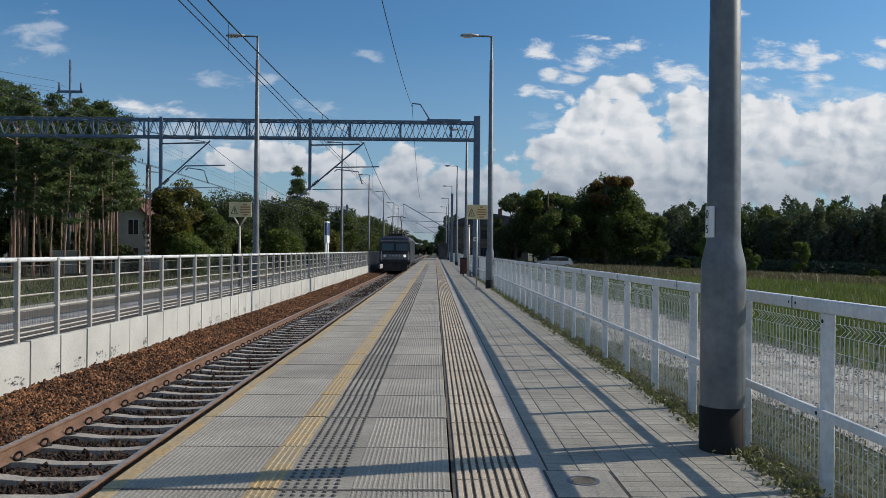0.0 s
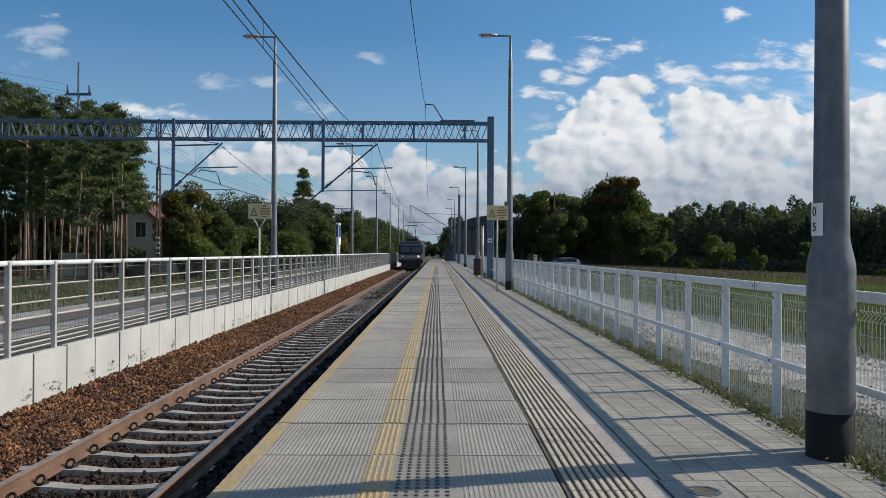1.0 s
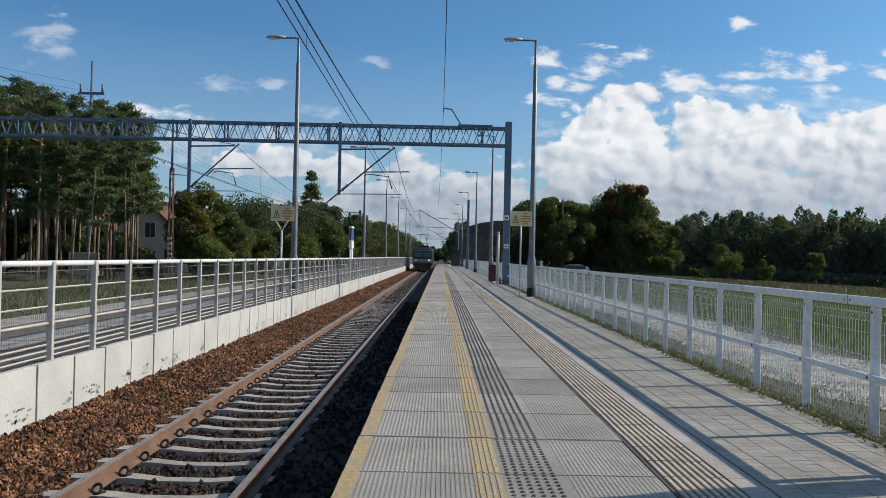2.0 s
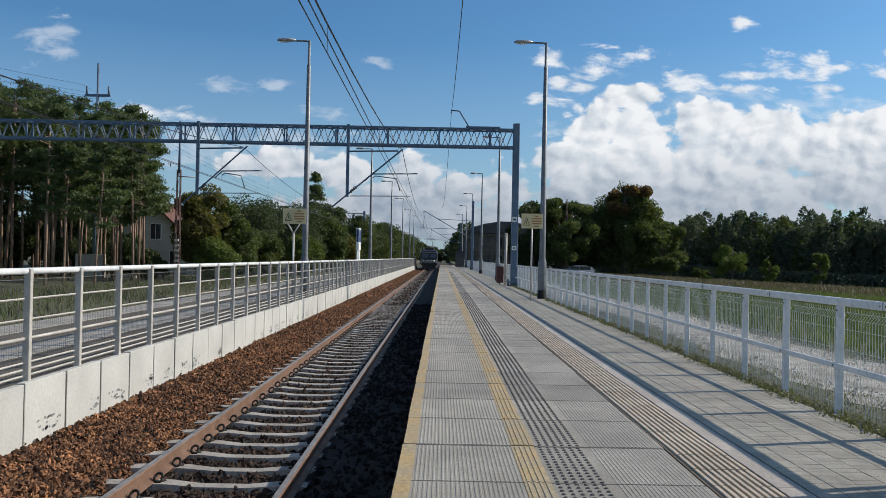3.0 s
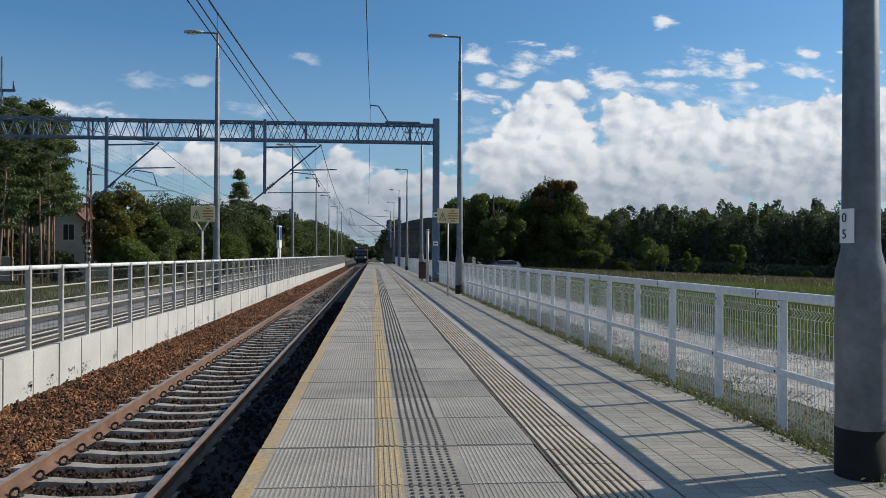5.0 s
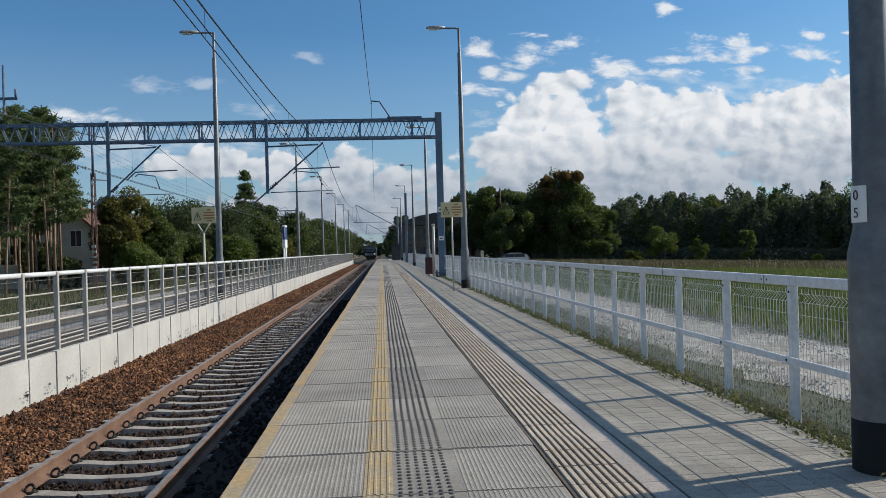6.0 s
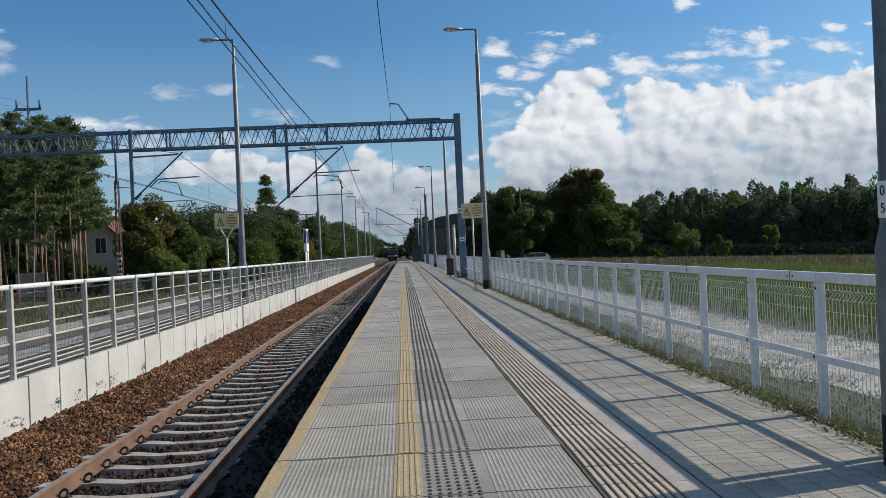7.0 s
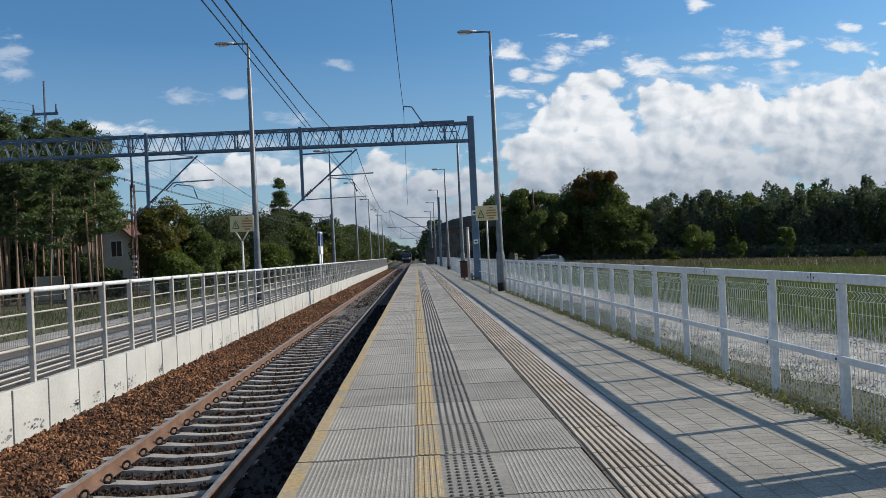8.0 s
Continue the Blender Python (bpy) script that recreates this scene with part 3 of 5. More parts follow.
    for k in range(290):
        tile = part("guide_tile", g, "guide_base", plat, at=(0, 2 + 0.4 * k, rng.uniform(-0.002, 0.002)))
        part("ribs", gr, "guide", tile, "pale beige guiding ribs")
    bm = B()
    box(bm, 2.03, 2.43, 118, PLAT_END, -0.08, -0.004)
    box(bm, 2.03, 2.43, -12, 2, -0.08, -0.004)
    part("guide_strip", bm, "guide", plat)
    bm = B()
    box(bm, 2.445, 2.615, 0.003, 0.997, -0.08, -0.004, 0.003)
    ks = as_mesh("kerb_stone", bm, "kerb")
    for k in range(-8, 150):
        part("kerb_stone", ks, "kerb", plat, at=(0, k, 0))
    # block paving
    bm = B()
    box(bm, 0.0025, 0.1945, 0.0018, 0.0982, -0.06, 0, 0.002)
    blk = as_mesh("paver", bm, "paver")
    for j in range(43):
        for i in range(7):
            ob = part("paver", blk, "paver", plat, at=(2.625 + 0.197 * i, 4.7 + 0.1 * j, -0.002 + rng.uniform(-0.0012, 0.0008)))
            ob.rotation_euler = (rng.uniform(-0.005, 0.005), rng.uniform(-0.005, 0.005), 0)
    v, f = [], []

    def block(x, y, w, d):
        z = -0.002 + rng.uniform(-0.0012, 0.0008)
        n = len(v)
        e = 0.002
        for px, py, pz in ((x, y, z - 0.05), (x + w, y, z - 0.05), (x + w, y + d, z - 0.05), (x, y + d, z - 0.05), (x, y, z - e), (x + w, y, z - e), (x + w, y + d, z - e), (x, y + d, z - e), (x + e, y + e, z), (x + w - e, y + e, z), (x + w - e, y + d - e, z), (x + e, y + d - e, z)):
            v.append((px, py, pz))
        for q in ((0, 1, 5, 4), (1, 2, 6, 5), (2, 3, 7, 6), (3, 0, 4, 7), (4, 5, 9, 8), (5, 6, 10, 9), (6, 7, 11, 10), (7, 4, 8, 11), (8, 9, 10, 11)):
            f.append(tuple(n + i for i in q))

    for j in range(330):
        for i in range(7):
            block(2.630 + 0.197 * i, 9.002 + 0.1 * j, 0.192, 0.0965)
    for j in range(60):
        for i in range(7):
            block(2.630 + 0.197 * i, -1.298 + 0.1 * j, 0.192, 0.0965)
    for j in range(100):
        for i in range(7):
            block(2.628 + 0.197 * i, 42.0 + 1.08 * j, 0.191, 1.07)
    ob = part("paving", raw_mesh("paving", v, f, "paver"), "paver", plat, "grey block paving")
    ob["kind"] = "stuff"
    return plat


def build_track(cx, y0, y1, name, label, near):
    tr = thing(name, label, "railway track", at=(cx, 0, 0), kind="structure")
    prof = [(-0.07, 0), (0.07, 0), (0.07, 0.012), (0.012, 0.035), (0.010, 0.125), (0.036, 0.14), (0.036, 0.160), (0.028, 0.1695), (-0.028, 0.1695), (-0.036, 0.160), (-0.036, 0.14), (-0.010, 0.125), (-0.012, 0.035), (-0.07, 0.012)]
    for sx in (-0.7535, 0.7535):
        bm = B()
        a = [bm.verts.new((sx + x, y0, RAIL_Z - 0.17 + z)) for x, z in prof]
        b = [bm.verts.new((sx + x, y1, RAIL_Z - 0.17 + z)) for x, z in prof]
        n = len(prof)
        for k in range(n):
            bm.faces.new((a[k], a[(k + 1) % n], b[(k + 1) % n], b[k]))
        rail = part("rail", bm, "railside", tr, "rusty brown steel rail")
        bm = B()
        box(bm, sx - 0.027, sx + 0.027, y0, y1, RAIL_Z - 0.003, RAIL_Z + 0.001)
        part("running_surface", bm, "railtop", rail, "shiny worn rail head")

    def sleeper_mesh():
        bm = B()
        prof2 = [(-1.3, 0.0), (-0.95, 0.015), (-0.55, 0.015), (-0.25, -0.012), (0.25, -0.012), (0.55, 0.015), (0.95, 0.015), (1.3, 0.0)]
        rows = []
        for x, z in prof2:
            w = 0.125 if abs(x) > 0.3 else 0.105
            rows.append([bm.verts.new((x, s * ww, z + dz)) for s, ww, dz in ((-1, w, -0.14), (-1, w * 0.72, 0), (1, w * 0.72, 0), (1, w, -0.14))])
        for a, b in zip(rows, rows[1:]):
            for k in range(3):
                bm.faces.new((a[k], a[k + 1], b[k + 1], b[k]))
        bm.faces.new(rows[0]), bm.faces.new(rows[-1][::-1])
        return as_mesh("sleeper", bm, "sleeper")

    sm = sleeper_mesh()
    bm = B()
    pts = [(0.105 + 0.042 * math.cos(a), 0.03 * math.sin(a) - 0.02, 0.045 + 0.040 * math.sin(a)) for a in [k * 0.5236 for k in range(13)]]
    tube(bm, pts, 0.015, 6)
    tube(bm, [(0.06, -0.02, 0.01), (0.115, -0.03, 0.005), (0.16, 0.03, 0.01)], 0.016, 6)
    clip = as_mesh("rail_clip", bm, "clip")
    z = RAIL_Z - 0.185
    rng = random.Random(8)
    count = int((y1 - y0) / 0.6)
    for k in range(min(count, 290)):
        y = y0 + 0.3 + 0.6 * k
        s = part("sleeper", sm, "sleeper", tr, at=(rng.uniform(-0.02, 0.02), y + rng.uniform(-0.02, 0.02), z))
        if near and 2 < y < 34:
            for sx, flip in ((-0.7535, 0), (-0.7535, 1), (0.7535, 1)):
                c = part("rail_clip", clip, "clip", s, at=(sx, 0, 0.015))
                if flip:
                    c.rotation_euler = (0, 0, math.pi)
    bm = B()
    for k in range(290, count):
        y = y0 + 0.3 + 0.6 * k
        box(bm, -1.3, 1.3, y - 0.1, y + 0.1, z - 0.14, z)
    if count > 290:
        ob = part("far_sleepers", bm, "sleeper", tr)
        ob["kind"] = "stuff"
    else:
        bm.free()
    return tr


def bed_height(x):
    """Ballast surface across the first track, from the white wall to the platform."""
    if x < -3.2:
        return -0.78 - 0.13 * (x + 4.4) / 1.2
    if x < -3.06:
        return -0.93
    return -0.972 if x < -1.06 else -0.885


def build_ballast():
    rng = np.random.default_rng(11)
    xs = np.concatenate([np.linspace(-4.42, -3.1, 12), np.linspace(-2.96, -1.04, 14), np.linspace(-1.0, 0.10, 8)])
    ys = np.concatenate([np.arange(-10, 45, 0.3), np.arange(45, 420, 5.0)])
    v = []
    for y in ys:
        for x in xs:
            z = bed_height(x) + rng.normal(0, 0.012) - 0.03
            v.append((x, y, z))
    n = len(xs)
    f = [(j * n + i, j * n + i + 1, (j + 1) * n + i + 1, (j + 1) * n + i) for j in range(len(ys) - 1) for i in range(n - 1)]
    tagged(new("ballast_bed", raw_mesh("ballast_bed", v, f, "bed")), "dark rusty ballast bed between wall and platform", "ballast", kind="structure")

    def scatter(num, x0, x1, y0, y1, size, power):
        y = y0 + (y1 - y0) * rng.uniform(0, 1, num) ** power
        x = rng.uniform(x0, x1, num)
        z = np.array([bed_height(a) for a in x]) + rng.normal(-0.012, 0.014, num)
        clear = (np.abs((y + 7.7 + 0.3) % 0.6 - 0.3) > 0.105) | (x < -3.12) | (x > -1.04)
        return np.stack([x, y, z], 1)[clear]

    c = scatter(26000, -3.0, -1.2, 4, 42, 0.03, 1.6)
    tagged(new("ballast_stones", stones("ballast_stones", c, 0.026, "stone_dark", rng)), "dark brown ballast stones between the rails", "ballast", kind="stuff")
    c = scatter(46000, -4.38, -2.83, 5, 45, 0.03, 1.6)
    tagged(new("ballast_stones", stones("ballast_stones", c, 0.025, "stone", rng)), "rust-brown crushed ballast stones heaped along the track", "ballast", kind="stuff")
    # blackened stones deepen the shadow under the platform edge
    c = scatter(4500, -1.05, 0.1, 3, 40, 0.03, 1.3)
    tagged(new("ballast_stones", stones("ballast_stones", c, 0.034, "stone_shade", rng)), "shadow-black ballast stones below the platform edge", "ballast", kind="stuff")
    c = scatter(12000, -2.6, -1.2, 40, 150, 0.05, 1.2)
    tagged(new("ballast_stones", stones("ballast_stones", c, 0.05, "stone_dark", rng)), "dark brown ballast stones between the far rails", "ballast", kind="stuff")
    c = scatter(11000, -4.38, -2.75, 45, 150, 0.05, 1.2)
    tagged(new("ballast_stones", stones("ballast_stones", c, 0.05, "stone", rng)), "rust-brown crushed ballast stones farther along the track", "ballast", kind="stuff")
    # second track's bed
    bm = B()
    prof = [(-13.4, -1.3), (-12.2, -1.0), (-8.5, -1.0), (-8.3, -1.0)]
    a = [bm.verts.new((x, -20, z)) for x, z in prof]
    b = [bm.verts.new((x, 420, z)) for x, z in prof]
    for k in range(3):
        bm.faces.new((a[k], a[k + 1], b[k + 1], b[k]))
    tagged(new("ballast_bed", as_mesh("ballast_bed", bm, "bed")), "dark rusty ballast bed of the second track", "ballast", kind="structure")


def build_left_platform():
    plat = thing("left_platform", "grey asphalt platform behind a white panel wall", "platform", kind="structure")
    bm = B()
    box(bm, -8.3, WALL_X - 0.10, -15, 154, -1.3, -0.10)
    part("core", bm, "asphalt", plat)
    bm = B()
    box(bm, WALL_X - 0.098, WALL_X - 0.012, -12, 154, -1.25, -0.115)
    part("joint_backing", bm, "joint", plat)
    bm = B()
    box(bm, -8.33, -7.48, -15, 154, -0.16, -0.088)
    part("edge_paving", bm, "edge_slab", plat, "pale concrete slabs along the platform edge")
    bm = B()
    box(bm, -6.40, -5.70, -15, 154, -0.14, -0.094)
    part("guide_paving", bm, "edge_slab", plat, "pale paved strip in the asphalt")
    bm = B()
    box(bm, -0.10, 0.0, 0.020, 0.992, -1.25, -0.09, 0.006)
    panel = as_mesh("wall_panel", bm, "wall")
    rng = random.Random(2)
    for k in range(-10, 151):
        ob = part("wall_panel", panel, "wall", plat, at=(WALL_X + rng.uniform(-0.006, 0.006), 12.92 + 1.014 * (k - 13), rng.uniform(-0.008, 0.008)))
        if rng.random() < 0.55 or 11 <= k <= 15:
            # dark scuffs low on the panel, mostly beside a joint
            n, c0 = rng.randint(8, 20), rng.choice((0.12, 0.6, 0.85))
            bm = B()
            for _ in range(n):
                y, z = min(max(rng.gauss(c0, 0.13), 0.04), 0.93), rng.uniform(-0.72, -0.56)
                w, h = rng.uniform(0.012, 0.05), rng.uniform(0.008, 0.022)
                t = rng.uniform(-0.6, 0.6)
                vs = [bm.verts.new((0.0025, y + a * w - b * h * t, z + b * h + a * w * t * 0.4)) for a, b in ((-1, -0.6), (0.2, -1), (1, -0.2), (0.7, 0.8), (-0.5, 1))]
                bm.faces.new(vs)
            part("scuff", bm, "grime", ob, "dark scuffs and stains")
    return plat


# ---- fences ----
def build_right_fence():
    fence = thing("fence", "white steel fence with wire mesh panels along the platform", "fence", at=(FENCE_R, 0, 0))
    pitch = 1.228
    bm = B()
    box(bm, -0.036, 0.026, -0.032, 0.032, -0.35, 1.030, 0.005)
    post = as_mesh("post", bm, "fence")
    bm = B()
    box(bm, -0.03, 0.03, 0, pitch, 1.032, 1.11, 0.008)
    top = as_mesh("top_rail", bm, "fence")
    bm = B()
    box(bm, -0.07, -0.041, 0, pitch, 0.418, 0.472, 0.005)
    mid = as_mesh("middle_rail", bm, "fence")

    def panel_mesh(step, r):
        bm = B()
        x = 0.042
        n = int(pitch / step)
        for k in range(1, n):
            y = k * pitch / n
            tube(bm, [(x, y, 0.0), (x, y, 0.90), (x + 0.035, y, 0.935), (x, y, 0.97), (x, y, 1.01)], r, 3, False)
        for z in (0.05, 0.25, 0.60, 0.80, 0.90, 0.97):
            tube(bm, [(x - 0.002, 0.02, z), (x - 0.002, pitch - 0.02, z)], 0.0017, 4, False)
        return as_mesh("mesh_panel", bm, "fence")

    p_near, p_far = panel_mesh(0.05, 0.0027), panel_mesh(0.1, 0.0034)
    bm = B()
    tube(bm, [(0, 0, 0), (0.012, 0, 0)], 0.011, 8)
    bolt = as_mesh("bolt", bm, "clip")
    bm = B()
    box(bm, -0.0325, -0.024, -0.004, 0.004, 1.034, 1.109)
    box(bm, -0.0325, -0.024, -0.055, -0.040, 1.062, 1.078)
    box(bm, -0.0325, -0.024, 0.040, 0.055, 1.062, 1.078)
    splice = as_mesh("splice", bm, "clip")
    for k in range(-8, 110):
        y = 5.07 + pitch * k
        stem = part("post", post, "fence", fence, at=(0, y, 0))
        if -1 <= k < 24:
            for at in ((-0.075, 0, 0.445), (-0.041, 0, 0.985)):
                part("bolt", bolt, "clip", stem, "dark bolt head", at)
        rail = part("top_rail", top, "fence", fence, at=(0, y, 0))
        if k % 2 == 0 and k < 24:
            part("splice", splice, "clip", rail, "dark rail joint with two screws", (0, 0.42, 0))
        part("middle_rail", mid, "fence", fence, at=(0, y, 0))
        part("mesh_panel", p_near if k < 35 else p_far, "fence", fence, at=(0, y, 0))
    return fence


def build_left_fence():
    fence = thing("fence", "galvanised steel fence with horizontal bars on the wall", "fence", at=(FENCE_L, 0, 0))
    pitch = 1.292
    bm = B()
    box(bm, -0.02, 0.062, -0.032, 0.032, -0.16, 1.205, 0.006)
    post = as_mesh("post", bm, "galv")
    bm = B()
    tube(bm, [(0.0, 0, 1.18), (0, pitch, 1.18)], 0.040, 10)
    top = as_mesh("top_rail", bm, "fence")

    def panel_mesh(step, r):
        bm = B()
        n = int(pitch / step)
        for k in range(1, n):
            y = k * pitch / n
            tube(bm, [(-0.02, y, -0.02), (-0.02, y, 1.10)], r, 3, False)
        for z in (0.05, 1.08):
            tube(bm, [(-0.018, 0.02, z), (-0.018, pitch - 0.02, z)], 0.006, 4, False)
        return as_mesh("mesh_panel", bm, "greywire")

    bm = B()
    tube(bm, [(-0.008, 0.02, 0), (-0.008, pitch - 0.02, 0)], 0.013, 5, False)
    crossbar = as_mesh("bar", bm, "galv")
    p_near, p_far = panel_mesh(0.05, 0.0016), panel_mesh(0.1, 0.0024)
    bm = B()
    tube(bm, [(0.0, 0.03, 0.40), (0, pitch - 0.03, 0.40)], 0.022, 6)
    mid = as_mesh("middle_rail", bm, "galv")
    for k in range(-10, 108):
        y = 12.68 + pitch * k
        part("post", post, "galv", fence, at=(0, y, 0))
        part("top_rail", top, "fence", fence, at=(0, y, 0))
        part("middle_rail", mid, "galv", fence, at=(0, y, 0))
        part("mesh_panel", p_near if k < 30 else p_far, "galv", fence, at=(0, y, 0))
        for z in (-0.03, 0.04, 0.12, 0.62, 0.86):
            part("bar", crossbar, "fence", fence, at=(0, y, z))
    return fence


# ---- lamps, gantry, wires, signs ----
def build_lamp(x, y, z0, height, label, arm=1.15):
    lamp = thing("street_lamp", label, "street lamp", at=(x, y, z0), group="platform lamps")
    bm = B()
    tube(bm, [(0, 0, -0.02), (0, 0, 0.309), (0, 0, 0.31)], [0.156, 0.155, 0.15], 28, False)
    part("base_coat", bm, "tar", lamp, "black tarred foot")
    bm = B()
    h = height
    tube(bm, [(0, 0, 0.31), (0, 0, 1.26), (0, 0, 1.31), (0, 0, 1.45), (0, 0, 1.5), (0, 0, h - 0.9), (0, 0, h - 0.88), (0, 0, h)], [0.153, 0.153, 0.150, 0.118, 0.115, 0.070, 0.05, 0.046], 28, False)
    part("pole", bm, "column", lamp)
    bm = B()
    tube(bm, [(0, 0, h - 0.05), (-0.1, 0, h - 0.012), (-arm * 0.55, 0, h - 0.01)], 0.032, 8)
    part("arm", bm, "column", lamp)
    bm = B()
    ys = ((-arm, 0.05), (-arm + 0.12, 0.11), (-arm + 0.4, 0.125), (-arm * 0.42, 0.07))
    rings = []
    for px, w in ys:
        rings.append([bm.verts.new((px, w * math.cos(a), h + (0.09 if math.sin(a) > 0 else 0.05) * math.sin(a) * (w / 0.125))) for a in [k * 6.28319 / 12 for k in range(12)]])
    for r, s in zip(rings, rings[1:]):
        for k in range(12):
            bm.faces.new((r[k], r[(k + 1) % 12], s[(k + 1) % 12], s[k])).smooth = True
    bm.faces.new(rings[0]), bm.faces.new(rings[-1][::-1])
    head = part("lamp_head", bm, "lamp_grey", lamp)
    bm = B()
    box(bm, -arm + 0.08, -arm + 0.42, -0.075, 0.075, h - 0.066, h - 0.04, 0.01)
    part("lamp_glass", bm, "lens", head, "clear lamp glass")
    return lamp


def build_gantry(y, x0, x1, label, masts, main):
    g = thing("catenary_gantry", label, "gantry", at=(0, y, 0))
    lo, hi, d = 7.29, 8.20, 0.32
    for z in (lo, hi):
        for s in (-d, d):
            bm = B()
            box(bm, x0, x1, s - 0.045, s + 0.045, z - 0.05, z + 0.05)
            part("chord", bm, "gantry", g)
    bm = B()
    n = int((x1 - x0) / 0.68)
    w = (x1 - x0) / n
    for k in range(n):
        a = x0 + k * w
        for s, off in ((-d, 0.0), (d, 0.5 * w)):
            bar(bm, (a + off, s, lo), (a + off + w / 2, s, hi), 0.034)
            if a + off + w <= x1:
                bar(bm, (a + off + w / 2, s, hi), (a + off + w, s, lo), 0.034)
        for z in (lo, hi):
            bar(bm, (a, -d, z), (a + w, d, z), 0.022)
    for a in np.arange(x0, x1, 2.7):
        for s in (-d, d):
            box(bm, a - 0.04, a + 0.04, s - 0.04, s + 0.04, lo, hi)
    part("lattice", bm, "gantry", g)
    for mx, zb in masts:
        bm = B()
        box(bm, mx - 0.17, mx + 0.17, -0.2, 0.2, zb + 0.06, 8.56, 0.02)
        mast = part("mast", bm, "gantry", g)
        bm = B()
        box(bm, mx - 0.30, mx + 0.30, -0.30, 0.30, zb, zb + 0.05)
        box(bm, mx - 0.36, mx + 0.36, -0.36, 0.36, zb + 0.18, zb + 0.25)
        for sx in (-0.29, 0.29):
            for sy in (-0.29, 0.29):
                tube(bm, [(mx + sx, sy, zb), (mx + sx, sy, zb + 0.36)], 0.035, 6)
        part("base_plate", bm, "gantry", mast)
    if main:
        # hanging posts with cantilevers over each track
        for px, tip in ((-4.74, -1.98), (-12.58, -10.1)):
            bm = B()
            box(bm, px - 0.075, px + 0.075, -0.48, -0.34, 4.5, 8.3)
            hp = part("hanging_post", bm, "gantry", g)
            bm = B()
            bar(bm, (px - 0.75, -0.42, 3.98), (tip + 0.1, -0.42, 7.05), 0.06)
            tube(bm, [(px, -0.42, 6.88), (tip - 0.15, -0.42, 6.95)], 0.045, 6)
            tube(bm, [(px + 0.9, -0.42, 5.35), (px + 1.3, -0.42, 5.72), (tip + 0.9, -0.42, 5.78)], 0.036, 6)
            tube(bm, [(px + 0.15, -0.42, 4.55), (px + 3.3, -0.42, 4.60)], 0.026, 6)
            tube(bm, [(px + 1.3, -0.42, 5.5), (px + 1.45, -0.42, 5.62), (tip - 0.2, -0.42, 5.5), (tip, -0.42, 4.86)], 0.03, 6)
            part("cantilever", bm, "gantry", hp)
            bm = B()
            for t0 in (0.06, 0.09, 0.12, 0.15):
                p = Vector((px, -0.42, 4.62)).lerp(Vector((tip, -0.42, 7.05)), t0)
                tube(bm, [p, p + Vector((0.045, 0, 0.04))], 0.085, 10)
            part("insulator", bm, "insul", hp)
        bm = B()
        tube(bm, [(1.95, -0.3, 8.26), (1.55, -0.3, 8.32), (1.05, -0.3, 9.12), (0.62, -0.3, 9.16), (0.62, -0.3, 9.0)], 0.04, 6)
        box(bm, 1.4, 3.2, -0.4, -0.2, 8.24, 8.33)
        part("feeder_arm", bm, "gantry", g)
    return g


def wire(name, label, pts, r):
    bm = B()
    tube(bm, pts, r, 4, False)
    return tagged(new(name, as_mesh(name, bm, "wire")), label, "overhead wire", group="overhead wires")


def sag(p, q, drop, n=16):
    p, q = Vector(p), Vector(q)
    return [p.lerp(q, k / n) - Vector((0, 0, drop * 4 * (k / n) * (1 - k / n))) for k in range(n + 1)]


def build_wires():
    spans = [-30.0, 42.6, 98.0, 160.0, 225.0, 290.0]
    for cx, first in ((-1.98, -1.5), (-10.3, -9.9)):
        xs = [first] + [cx + 0.08 * (-1) ** k for k in range(len(spans) - 1)]
        for dx in (0.0, 0.13):
            wire("contact_wire", "dark copper contact wire over the track", [(x + dx, y, 4.86) for x, y in zip(xs, spans)], 0.011)
        for k, (a, b) in enumerate(zip(spans, spans[1:])):
            drop = 1.75 if k == 0 else 1.3
            pts = sag((xs[k], a, 7.0), (xs[k + 1], b, 7.0), drop, 18)
            line = wire("messenger_wire", "dark messenger wire sagging between supports", pts, 0.017)
            if k < 3:
                for p in pts[2:-1:3]:
                    bm = B()
                    tube(bm, [(p.x, p.y, p.z), (p.x, p.y, 4.86)], 0.005, 3, False)
                    part("dropper", bm, "wire", line)
    wire("feeder_wire", "dark feeder wire on the gantry arm", sag((0.62, -30, 9.0), (0.62, 42.7, 9.0), 2.1) + sag((0.62, 42.7, 9.0), (0.2, 98, 7.6), 1.6)[1:], 0.011)
    # thin lines to the wooden pole behind the second track
    for dz, dy in ((0, 0), (0.35, 0.3), (0.9, 0.1)):
        wire("power_line", "thin dark power line beside the pines", sag((-40, 5 + dy, 10.5 + dz), (-29.8, 67 + dy, 14.3 + dz), 0.7), 0.010)
        wire("power_line", "thin dark power line beside the pines", sag((-29.8, 67 + dy, 14.3 + dz), (-19.5, 120, 8.2 + dz), 1.0), 0.010)


